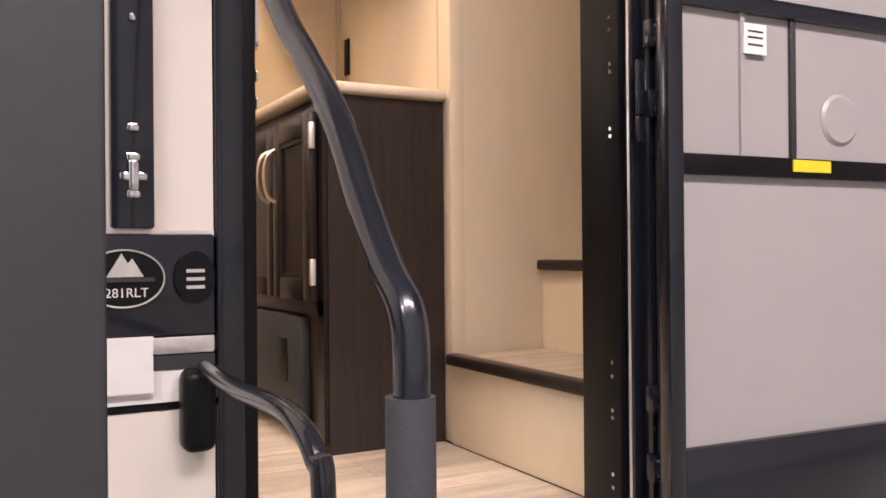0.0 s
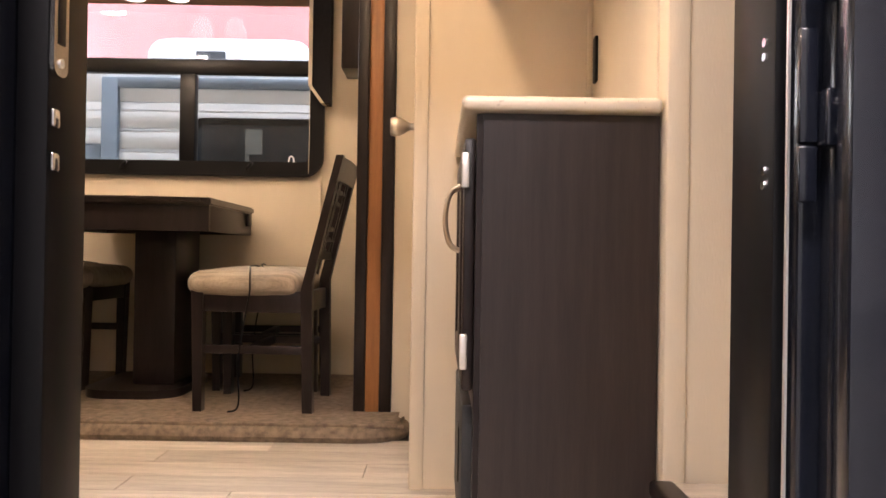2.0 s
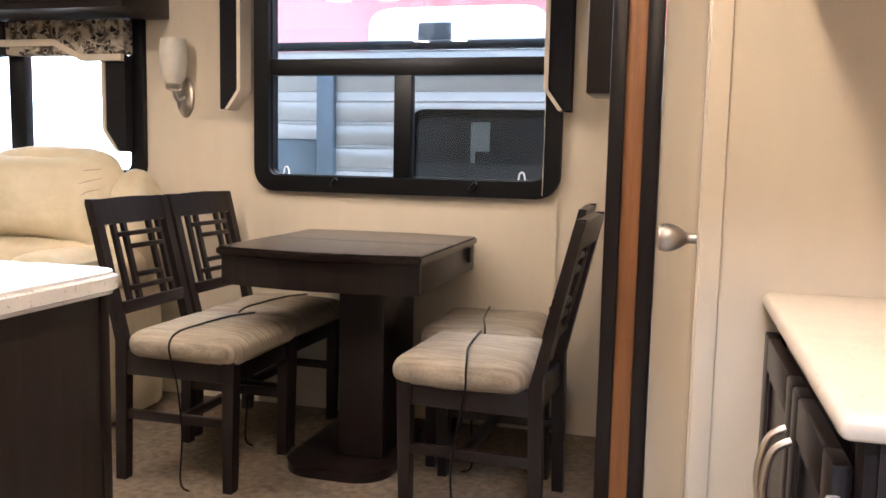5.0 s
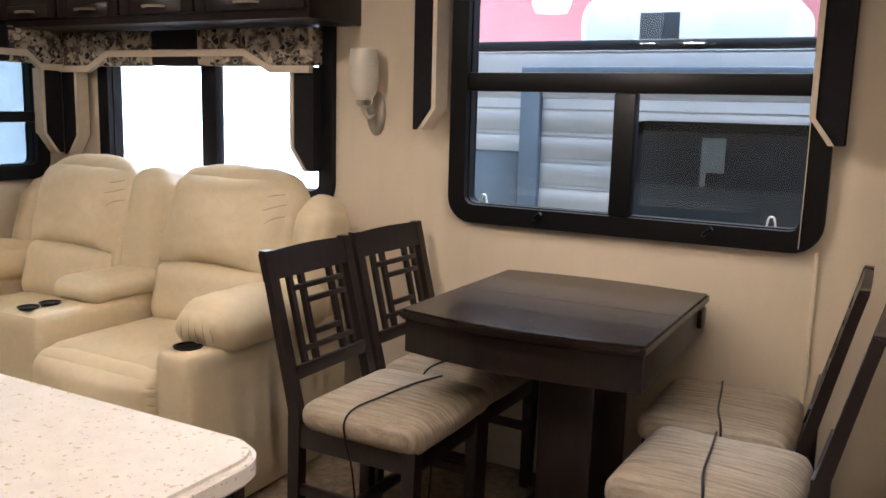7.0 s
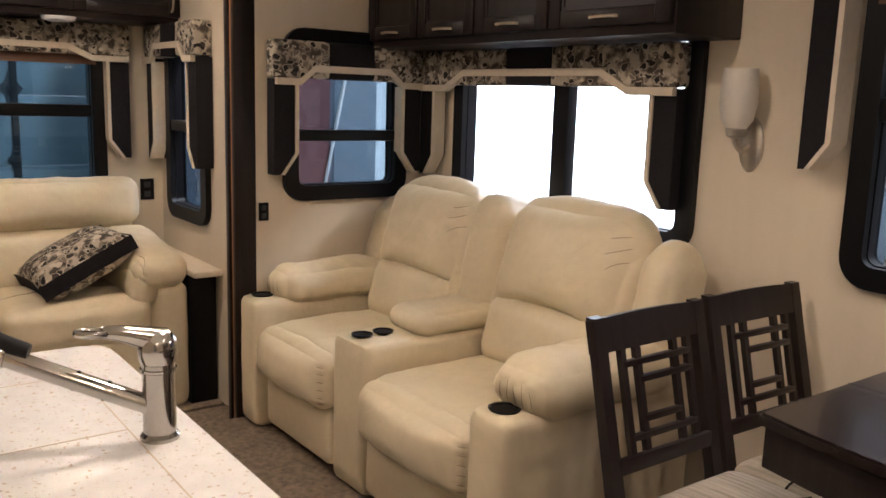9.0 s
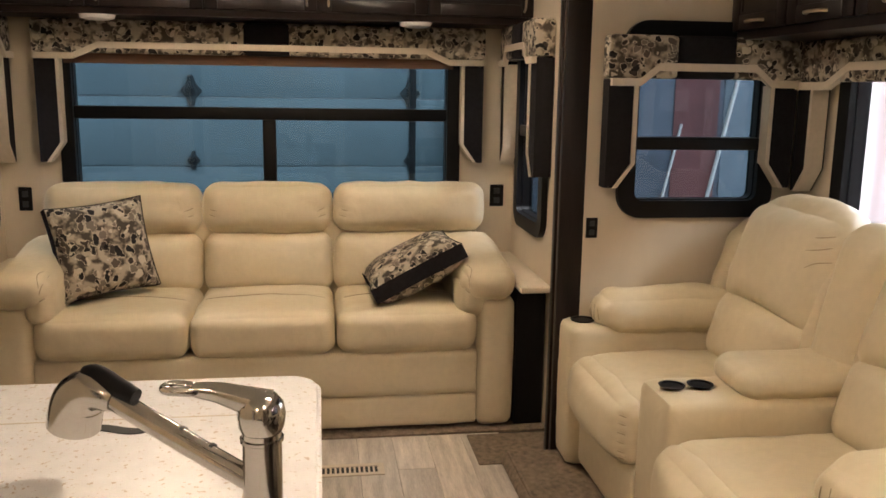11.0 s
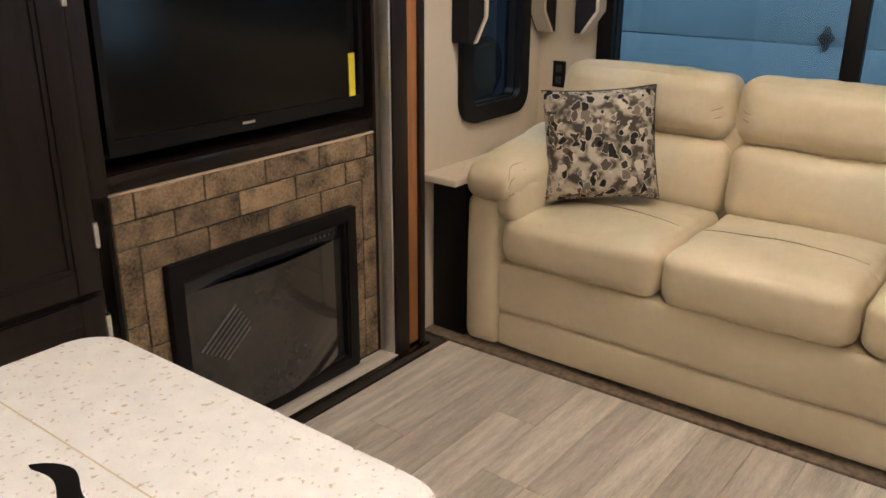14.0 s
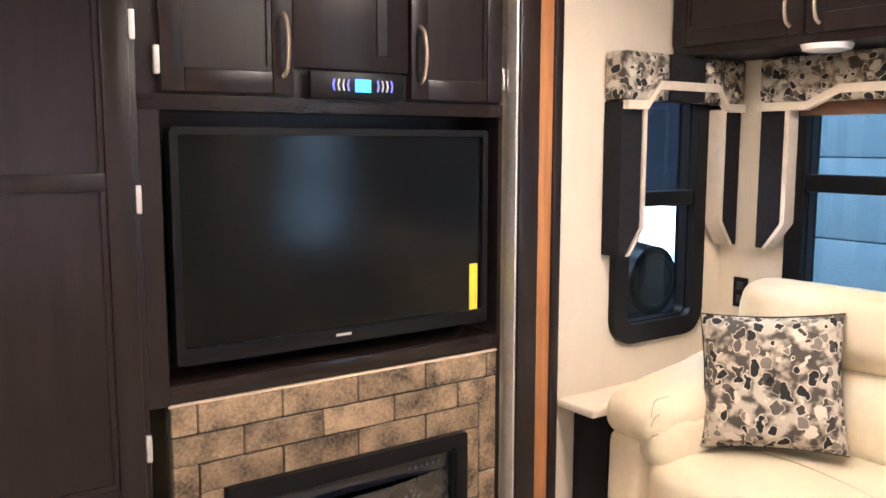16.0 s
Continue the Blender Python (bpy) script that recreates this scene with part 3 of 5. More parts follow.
# hinge column between the doors
column = thing("door_hinge", pose(1.508, -0.032, 0), "black hinge column with chrome bolts", "hinge", kind="structure")
part("leaf", B(-0.006, 0.008, -0.012, 0.012, 0.0, 1.9, bev=0.003), GLOSS, column)
part("seal", rod(bmesh.new(), (0.014, -0.012, 0.0), (0.014, -0.012, 1.9), 0.009, seg=10), GREYP, column, "grey rubber seal")
for z in (0.136, 0.246, 0.719, 0.831):
    part("hinge_block", B(-0.020, 0.008, -0.030, -0.010, z - 0.022, z + 0.022, bev=0.003), GLOSS, column)
    part("knuckle", rod(bmesh.new(), (0.014, -0.024, z - 0.05), (0.014, -0.024, z - 0.024), 0.011, seg=14), GLOSS, column)
    for dx, dz in ((-0.010, 0.011), (-0.004, 0.0), (-0.010, -0.011)):
        part("bolt", rod(bmesh.new(), (dx, -0.030, z + dz), (dx, -0.035, z + dz), 0.0045, seg=10), CHROME, column, "chrome bolt")
for z0, z1 in ((0.655, 0.70), (0.70, 0.79)):
    part("cover_plate", B(-0.034, -0.020, -0.016, -0.008, z0 + 0.001, z1 - 0.001, bev=0.002), GLOSS, column, "black hinge cover plate")

# outer skin left of the door
skin = thing("siding", pose(0, 0, 0), "almond and black outer skin of the trailer", "siding", kind="structure")
part("upper_panel", B(-1.15, 0.808, -0.014, -0.001, 0.512, 2.15), TANSIDE, skin)
part("dark_band", B(-1.15, 0.808, -0.020, -0.001, 0.385, 0.51, bev=0.004), GLOSS, skin, "glossy black band")
part("grey_band", B(-1.15, 0.808, -0.016, -0.001, 0.505, 0.514), STEEL, skin)
part("silver_band", B(-1.15, 0.808, -0.018, -0.001, 0.362, 0.384, bev=0.003), STEEL, skin, "silver stripe")
part("dark_stripe", B(-1.15, 0.808, -0.016, -0.001, 0.344, 0.361), GREYP, skin)
part("middle_panel", B(-1.15, 0.808, -0.014, -0.001, 0.304, 0.343), WHITE, skin)
part("seam", B(-1.15, 0.808, -0.010, -0.001, 0.294, 0.303), BLACK, skin)
part("lower_panel", B(-1.15, 0.808, -0.014, -0.001, -0.35, 0.293), TANSIDE, skin)
part("upper_panel", B(1.56, 3.05, -0.014, -0.001, -0.35, 2.15), TANSIDE, skin)
badge = bmesh.new()
bmesh.ops.create_cone(badge, cap_ends=True, segments=40, radius1=1, radius2=1, depth=0.004, matrix=Matrix.LocRotScale((0.7, -0.023, 0.456), Euler((radians(90), 0, 0)), (0.048, 0.036, 1)))
part("badge", badge, BLACK, skin, "oval black model badge")
oval = [(0.7 + 0.046 * math.cos(a * math.pi / 20), -0.026, 0.456 + 0.034 * math.sin(a * math.pi / 20)) for a in range(41)]
part("badge_rim", sweep(bmesh.new(), oval, 0.0012, 6, False), STEEL, skin)
peak = prism(bmesh.new(), [(0.68, 0.458), (0.697, 0.486), (0.704, 0.474), (0.709, 0.480), (0.722, 0.458)], "y", -0.0285, -0.0252)
part("badge_peak", peak, STEEL, skin)
seal = bmesh.new()
bmesh.ops.create_cone(seal, cap_ends=True, segments=36, radius1=0.024, radius2=0.024, depth=0.004, matrix=Matrix.LocRotScale((0.783, -0.023, 0.456), Euler((radians(90), 0, 0)), (1, 1.35, 1)))
part("seal_badge", seal, BLACK, skin, "oval black certification badge")
for dz in (-0.014, -0.004, 0.006):
    part("seal_line", B(0.772, 0.794, -0.0266, -0.0252, 0.456 + dz, 0.460 + dz), STEEL, skin)
number = bpy.data.curves.new("model_number", "FONT")
number.body, number.size, number.extrude, number.align_x = "281RLT", 0.0155, 0.0006, "CENTER"
number.materials.append(WHITE)
number_ob = new("model_number", number)
number_ob.parent = skin
number_ob.matrix_basis = pose(0.703, -0.0262, 0.434, 90, 0, 0)
part("badge_bar", B(0.665, 0.735, -0.0275, -0.0255, 0.452, 0.457), GREYP, skin)
part("sticker", B(0.672, 0.733, -0.0225, -0.0205, 0.318, 0.386), WHITE, skin, "square white paper sticker")
catch = thing("door_catch", pose(0.71, -0.016, 0), "black vertical door catch strip with bolts", "door catch")
part("strip", B(-0.025, 0.025, -0.014, 0.0, 0.516, 1.6, bev=0.003), GLOSS, catch)
for z, w in ((0.635, 0.007), (0.6, 0.008), (0.577, 0.016), (0.556, 0.008), (0.765, 0.004)):
    part("bolt", B(-w, w, -0.021, -0.014, z - 0.005, z + 0.005, bev=0.003), CHROME, catch, "chrome bolt")
part("bracket", B(-0.006, 0.006, -0.024, -0.014, 0.56, 0.596, bev=0.003), CHROME, catch, "chrome striker")

# fold-out hand rail
rail = thing("hand_rail", pose(0.79, 0, 0), "black tubular fold-out hand rail with grey grip", "hand rail")
part("bracket", B(-0.028, 0.012, -0.055, -0.015, 0.245, 0.345, bev=0.012, seg=3), BLACK, rail)
part("bracket", B(-0.012, 0.012, -0.055, -0.012, 1.0, 1.1, bev=0.012, seg=3), BLACK, rail)
part("lower_bar", sweep(bmesh.new(), [(0, -0.04, 0.345), (0, -0.19, 0.34), (0.0, -0.327, 0.345), (0.0, -0.39, 0.338), (0.003, -0.424, 0.315), (0.005, -0.435, 0.27), (0.005, -0.437, -0.1)], 0.0105, 14), GLOSS, rail)
part("upper_bar", sweep(bmesh.new(), [(0.005, -0.595, 0.36), (0.005, -0.597, 0.415), (0.005, -0.59, 0.448), (0.004, -0.562, 0.476), (0.004, -0.528, 0.516), (0.004, -0.474, 0.587), (0.003, -0.405, 0.651), (0.0, -0.337, 0.717), (0, -0.1, 0.97), (0, -0.05, 1.05)], 0.0122, 16), GLOSS, rail)
part("grip", rod(bmesh.new(), (0.005, -0.595, -0.3), (0.005, -0.595, 0.392), 0.0165, seg=24), FOAM, rail, "grey foam grip")
part("foot", sweep(bmesh.new(), [(0.005, -0.595, -0.3), (0.005, -0.54, -0.36), (0.005, -0.437, -0.33), (0.005, -0.437, -0.1)], 0.0105, 10), GLOSS, rail)
post = thing("display_post", pose(0.503, -0.65, -0.75), "dark grey upright display post beside the door", "post")
part("shaft", B(-0.1, 0.1, -0.02, 0.02, 0.01, 2.4, bev=0.004), GREYP, post)
part("foot", B(-0.16, 0.16, -0.14, 0.14, 0.0, 0.012, bev=0.003), GREYP, post)

# entry steps outside
steps = thing("entry_steps", pose(1.18, 0, 0), "black metal fold-out entry steps", "steps")
for k in range(3):
    part("tread", B(-0.3, 0.3, -0.28 - 0.24 * k, -0.03 - 0.24 * k, -0.2 - 0.18 * k, -0.17 - 0.18 * k, bev=0.004), GREYP, steps)
for s in (-0.3, 0.28):
    part("stringer", prism(bmesh.new(), [(-0.03, -0.06), (-0.76, -0.75), (-0.68, -0.75), (-0.03, -0.2)], "x", s, s + 0.02), GLOSS, steps)


# ---- windows and their treatments ----
def rv_window(name, m, u0, u1, z0, z1, bars, label, pane=PANE, depth=0.05, rim=0.065):
    """Black rounded trailer window: rim on the wall, cross bars (u0,u1,z0,z1) and one pane."""
    w = thing(name, m, label, "window", kind="structure")
    r = 0.09
    part("window_frame", ring(bmesh.new(), rounded(u0, u1, z0, z1, r), rounded(u0 + rim, u1 - rim, z0 + rim, z1 - rim, 0.035), -0.028, -0.001), BLACK, w)
    part("window_frame", ring(bmesh.new(), rounded(u0 + 0.025, u1 - 0.025, z0 + 0.025, z1 - 0.025, 0.06), rounded(u0 + rim + 0.004, u1 - rim - 0.004, z0 + rim + 0.004, z1 - rim - 0.004, 0.03), 0.0, depth), BLACK, w)
    for a, b, c, d in bars:
        part("bar", B(a, b, -0.022, 0.03, c, d, bev=0.006), BLACK, w)
    g = part("pane", B(u0 + rim, u1 - rim, 0.034, 0.038, z0 + rim, z1 - rim), pane, w)
    g.visible_shadow = False
    return w


def valance(m, u0, u1, zt, zb, zc, drop, side, label, centre=0.35, proud=0.075, corner=0.2, left=True, right=True, bands=None, wide=None):
    """Padded window topper: floral ends and charcoal middle, cream piping that steps up in the middle, charcoal side panels."""
    v = thing("valance", m, label, "valance")
    w = u1 - u0
    cu0, cu1 = u0 + w * (0.5 - centre / 2), u1 - w * (0.5 - centre / 2)
    bands = bands or [(u0, cu0, FLORAL), (cu0, cu1, DARKCLOTH), (cu1, u1, FLORAL)]
    for a, b, mat in bands:
        part("cloth_band", C(a, b, -proud - 0.012, -0.002, zb, zt, r=0.014, puff=(0, 0.004, 0), n=8, wrinkle=0.001), mat, v, "floral cloth" if mat is FLORAL else "charcoal cloth")
    c0, c1 = u0 + 0.03 + corner * w * 0.6, u1 - 0.03 - corner * w * 0.6
    c2, c3 = c0 + corner * w * 0.45, c1 - corner * w * 0.45
    line = [(u0 + 0.01, zb), (c0, zb), (c2, zc), (c3, zc), (c1, zb), (u1 - 0.01, zb)]
    th = 0.028
    outline = line + [(a, b - th) for a, b in reversed(line)]
    part("piping", prism(bmesh.new(), outline, "y", -proud - 0.022, -proud + 0.004), CREAM, v, "cream padded piping")
    back = line + [(u1 - 0.01, zt - 0.02), (u0 + 0.01, zt - 0.02)]
    part("board", prism(bmesh.new(), back, "y", -proud + 0.006, -proud + 0.014), DARKCLOTH, v)
    for on, a, s in ((left, u0, 1), (right, u1, -1)):
        if on:
            i = a + s * side
            out = [(a + s * 0.006, zb - 0.004), (i, zb - 0.004), (i, drop + side * 0.9), (a + s * side * 0.35, drop), (a + s * 0.006, drop)]
            part("side_panel", prism(bmesh.new(), out, "y", -proud, -0.004), DARKCLOTH, v, "charcoal side panel")
            path = [(i, zb - 0.02), (i, drop + side * 0.9), (a + s * side * 0.35, drop)]
            strip = path + [(u + s * 0.016, z) for u, z in reversed(path)]
            part("side_piping", prism(bmesh.new(), strip, "y", -proud - 0.008, -0.02), CREAM, v, "cream padded piping")
    return v


R90, R180 = (0, 0, 90), (0, 0, 180)
rv_window("window_1", pose(0, 3.2, 0), -0.592, 0.665, 0.955, 1.9, [(-0.525, 0.60, 1.42, 1.485), (0.006, 0.078, 1.02, 1.42)], "black-framed dinette window with sliding lower panes")
rv_window("window_2", pose(0, 3.2, 0), -2.43, -1.11, 0.955, 1.78, [(-1.80, -1.715, 1.02, 1.72)], "black-framed window behind the recliners", CLEAR)
rv_window("window_3", pose(-2.674, 0, 0, *R90), 2.45, 3.07, 0.99, 1.72, [(2.51, 3.01, 1.247, 1.295)], "small black-framed window over the recliner arm", PANE_DARK)
rv_window("window_4", pose(-3.8, 0, 0, *R90), 0.15, 2.03, 0.84, 1.70, [(0.215, 1.965, 1.303, 1.362), (1.072, 1.135, 0.9, 1.303)], "wide black-framed rear window behind the sofa", PANE_DARK)
rv_window("window_5", pose(0, -0.13, 0, *R180), 3.215, 3.675, 0.785, 1.70, [(3.28, 3.61, 1.25, 1.30)], "narrow black-framed side window", PANE_DARK)
rv_window("window_6", pose(0, 2.31, 0), -3.65, -3.12, 0.82, 1.70, [(-3.585, -3.185, 1.25, 1.30)], "narrow black-framed side window", PANE_DARK)
blind = thing("roller_blind", pose(0, 3.2, 0), "rolled brown blind under the dinette valance", "blind")
part("roll", B(-0.56, 0.60, -0.03, -0.024, 1.73, 1.9), SHADEROLL, blind)
blind2 = thing("roller_blind", pose(-3.8, 0, 0, *R90), "rolled brown blind under the rear valance", "blind")
part("roll", B(0.19, 1.99, -0.034, -0.024, 1.555, 1.66), SHADEROLL, blind2)

valance(pose(0, 3.2, 0), -0.71, 0.705, 2.0, 1.825, 1.875, 1.28, 0.085, "floral and charcoal dinette window valance with cream piping", proud=0.10)
valance(pose(0, 3.2, 0), -2.62, -1.158, 1.653, 1.505, 1.57, 1.10, 0.10, "floral and charcoal valance over the recliner window", proud=0.075, centre=0.18)
valance(pose(-2.674, 0, 0, *R90), 2.375, 3.12, 1.665, 1.51, 1.565, 1.11, 0.10, "floral and charcoal valance over the small window", centre=0.3, proud=0.07)
valance(pose(-3.8, 0, 0, *R90), 0.066, 2.14, 1.75, 1.60, 1.65, 1.105, 0.10, "floral and charcoal valance over the rear window", centre=0.1, proud=0.075, corner=0.12)
valance(pose(0, -0.13, 0, *R180), 3.165, 3.79, 1.755, 1.60, 1.665, 1.10, 0.10, "floral and charcoal valance over the side window", centre=0.3, proud=0.08)
valance(pose(0, 2.31, 0), -3.76, -3.07, 1.755, 1.60, 1.665, 1.10, 0.10, "floral and charcoal valance over the side window", centre=0.3, proud=0.08)

# ---- dinette ----
def dining_chair(m, near):
    """Chair facing +x; its tie cord hangs down on the side near (-1 or 1)."""
    c = thing("dining_chair", m, "dark-stained wooden dining chair with a striped cloth seat", "chair", "chairs round the table")
    for y in (-0.185, 0.185):
        part("leg", prism(bmesh.new(), [(0.15, 0.0), (0.18, 0.0), (0.192, 0.42), (0.15, 0.42)], "y", y - 0.021, y + 0.021), DARK, c)
        post_line = [(-0.235, 0.0), (-0.2, 0.0), (-0.188, 0.42), (-0.305, 0.895), (-0.33, 0.895), (-0.228, 0.45)]
        part("back_post", prism(bmesh.new(), post_line, "y", y - 0.018, y + 0.018), DARK, c)
        part("stretcher", B(-0.2, 0.165, y - 0.011, y + 0.011, 0.2, 0.23, bev=0.003), DARK, c)
        part("seat_rail", B(-0.2, 0.165, y - 0.014, y + 0.014, 0.345, 0.42, bev=0.003), DARK, c)
    part("stretcher", B(-0.02, 0.005, -0.17, 0.17, 0.2, 0.228, bev=0.003), DARK, c)
    part("seat_rail", B(0.158, 0.183, -0.165, 0.165, 0.345, 0.42, bev=0.003), DARK, c)
    part("seat_rail", B(-0.215, -0.19, -0.165, 0.165, 0.345, 0.42, bev=0.003), DARK, c)
    part("seat", C(-0.185, 0.212, -0.218, 0.218, 0.40, 0.485, r=0.04, puff=(0.008, 0.006, 0.014), n=14, wrinkle=0.003), SEATCLOTH, c, "striped woven grey-beige seat cushion")
    top = bmesh.new()
    n = 10
    out = [(-0.206 + 0.412 * k / n, 0.89 + 0.007 * math.sin(math.pi * k / n)) for k in range(n + 1)] + [(0.206, 0.81), (-0.206, 0.81)]
    prism(top, [(u, v) for u, v in out], "x", -0.012, 0.012)
    top.transform(Matrix.Translation((-0.308, 0, 0)) @ Matrix.Translation((0, 0, 0.85)) @ Matrix.Rotation(radians(-14), 4, "Y") @ Matrix.Translation((0, 0, -0.85)))
    part("top_rail", top, DARK, c)

    def slat(y0, y1, z0, z1, w):
        bm = bmesh.new()
        a, b = (-0.206 - 0.245 * (z0 - 0.45), -0.206 - 0.245 * (z1 - 0.45))
        if abs(y1 - y0) < 0.03:
            prism(bm, [(a - 0.008, z0), (a + 0.008, z0), (b + 0.008, z1), (b - 0.008, z1)], "y", y0, y1)
        else:
            box(bm, a - 0.008, a + 0.008, y0, y1, z0, z1, bev=0.002)
        part("slat", bm, DARK, c)
    slat(-0.17, 0.17, 0.53, 0.57, 0)
    for y in (-0.115, -0.062, 0.075, 0.128):
        slat(y - 0.009, y + 0.009, 0.56, 0.82, 0)
    for z, y0, y1 in ((0.597, -0.115, 0.128), (0.635, -0.062, 0.075), (0.728, -0.062, 0.128), (0.77, -0.115, 0.128)):
        slat(y0, y1, z, z + 0.016, 0)
    cord = [(0.05, -0.19, 0.494), (0.03, -0.05, 0.5035), (0.012, 0.10, 0.503), (-0.01, 0.19, 0.494), (-0.018, 0.226, 0.465), (-0.016, 0.222, 0.41), (0.0, 0.214, 0.33), (0.02, 0.222, 0.18), (0.015, 0.226, 0.03), (0.05, 0.235, 0.006)]
    part("tie_cord", sweep(bmesh.new(), [(x, near * y, z) for x, y, z in cord], 0.0032, 6), BLACK, c, "thin black tie cord")
    return c


chair = dining_chair(pose(-0.372, 2.475, 0.056), -1)
copy_thing(chair, pose(-0.378, 2.912, 0.056, 0, 0, -2))
chair = dining_chair(pose(0.542, 2.455, 0.056, 0, 0, 178), 1)
copy_thing(chair, pose(0.482, 2.905, 0.056, 0, 0, 181))

table = thing("dining_table", pose(0.015, 2.785, 0.056), "dark-stained pedestal dining table with bowed ends", "table")
n = 14
edge = [(-0.345 + 0.69 * k / n, -0.36 - 0.045 * math.sin(math.pi * k / n)) for k in range(n + 1)] + [(0.345 - 0.69 * k / n, 0.36 + 0.03 * math.sin(math.pi * k / n)) for k in range(n + 1)]
topb = prism(bmesh.new(), edge, "z", 0.722, 0.752)
bmesh.ops.bevel(topb, geom=[e for e in topb.edges if abs(e.verts[0].co.z - e.verts[1].co.z) < 1e-4], offset=0.006, segments=2, affect="EDGES")
part("tabletop", topb, DARKH, table, "glossy dark wooden top")
part("leaf_joint", B(-0.343, 0.343, 0.0, 0.003, 0.7505, 0.7526), BLACK, table)
arc = [(-0.335 + 0.67 * k / n, -0.345 - 0.042 * math.sin(math.pi * k / n)) for k in range(n + 1)]
part("apron", prism(bmesh.new(), arc + [(u, v + 0.022) for u, v in reversed(arc)], "z", 0.628, 0.722), DARK, table, "bowed front apron")
for a in ((-0.31, 0.31, 0.335, 0.36), (-0.335, -0.31, -0.345, 0.36), (0.31, 0.335, -0.345, 0.36)):
    part("apron", B(*a, 0.628, 0.722, bev=0.003), DARK, table)
part("leaf_support", B(0.336, 0.35, 0.24, 0.30, 0.665, 0.722, bev=0.003), DARK, table)
part("pedestal", B(-0.003, 0.162, -0.165, 0.165, 0.03, 0.70, bev=0.012), DARK, table)
part("base", prism(bmesh.new(), rounded(-0.16, 0.21, -0.315, 0.25, 0.12), "z", 0.0, 0.032), DARK, table)

sconce = thing("wall_lamp", pose(-0.922, 3.2, 0.008), "nickel wall lamp with a frosted glass shade", "wall lamp")
plate = bmesh.new()
bmesh.ops.create_uvsphere(plate, u_segments=24, v_segments=14, radius=1, matrix=Matrix.LocRotScale((0, -0.004, 1.325), None, (0.042, 0.018, 0.085)))
part("wall_plate", plate, NICKEL, sconce)
part("arm", sweep(bmesh.new(), [(0, -0.015, 1.325), (-0.005, -0.05, 1.31), (-0.008, -0.075, 1.33), (-0.008, -0.078, 1.36)], 0.009, 10), NICKEL, sconce)
part("cup", lathe(bmesh.new(), [(0.010, 1.345), (0.028, 1.352), (0.034, 1.372), (0.026, 1.378)], (-0.008, -0.078, 0), 20), NICKEL, sconce)
part("shade", lathe(bmesh.new(), [(0.028, 1.372), (0.047, 1.40), (0.056, 1.45), (0.056, 1.50), (0.050, 1.555), (0.047, 1.555), (0.052, 1.50), (0.02, 1.42)], (-0.008, -0.078, 0), 24), SHADEGLASS, sconce, "frosted glass shade")

LITGLASS = glow("lit_glass_shade", (1.0, 0.95, 0.88), 1.2)
pend = thing("pendant_lamp", pose(0.02, 2.75, 0), "twin frosted-glass pendant lamp over the table", "pendant lamp")
part("canopy", B(-0.18, 0.20, -0.04, 0.04, 1.972, 1.999, bev=0.006), NICKEL, pend)
for dx in (-0.072, 0.104):
    part("stem", rod(bmesh.new(), (dx, 0, 1.82), (dx, 0, 1.975), 0.006), NICKEL, pend)
    part("shade", lathe(bmesh.new(), [(0.044, 1.628), (0.054, 1.65), (0.060, 1.71), (0.052, 1.78), (0.03, 1.82), (0.01, 1.825)], (dx, 0, 0), 24), LITGLASS, pend, "frosted glass shade")

side_cab = thing("wall_cabinet", pose(0, 0, 0), "dark wooden panel cabinet on the slide-out end wall", "cabinet")
part("body", B(0.83, 0.949, 2.42, 2.62, 1.29, 1.99, bev=0.004), DARK, side_cab)


# ---- cabinets ----
def panel_door(name, parent, x0, x1, z0, z1, y, rail=0.055, mats=(DARK, DARK), rails=()):
    """Framed door facing -y at depth y: four frame members and a recessed centre panel with a bead."""
    d = part(name, B(x0 + rail - 0.004, x1 - rail + 0.004, y - 0.010, y - 0.001, z0 + rail - 0.004, z1 - rail + 0.004), mats[1], parent)
    for a in ((x0, x0 + rail, z0, z1), (x1 - rail, x1, z0, z1), (x0 + rail, x1 - rail, z0, z0 + rail), (x0 + rail, x1 - rail, z1 - rail, z1), *((x0 + rail, x1 - rail, r, r + 0.04) for r in rails)):
        part("frame", B(a[0], a[1], y - 0.02, y, a[2], a[3], bev=0.004), mats[0], d)
    i, o = rail - 0.001, rail + 0.012
    part("bead", ring(bmesh.new(), [(x0 + i, z0 + i), (x1 - i, z0 + i), (x1 - i, z1 - i), (x0 + i, z1 - i)], [(x0 + o, z0 + o), (x1 - o, z0 + o), (x1 - o, z1 - o), (x0 + o, z1 - o)], y - 0.015, y - 0.008), mats[0], d)
    return d


def bow_handle(parent, x, y, z, length=0.12, along="z", mat=BRASS):
    h = length / 2
    if along == "z":
        pts = [(x, y, z - h), (x, y - 0.022, z - h * 0.75), (x, y - 0.032, z), (x, y - 0.022, z + h * 0.75), (x, y, z + h)]
    else:
        pts = [(x - h, y, z), (x - h * 0.75, y - 0.02, z), (x, y - 0.028, z), (x + h * 0.75, y - 0.02, z), (x + h, y, z)]
    return part("handle", sweep(bmesh.new(), pts, 0.0055, 8), mat, parent, "curved champagne metal handle")


def hinge(parent, x, y, z):
    return part("hinge", B(x - 0.007, x + 0.007, y - 0.026, y - 0.012, z - 0.032, z + 0.032, bev=0.003), STEEL, parent, "bright zinc hinge")


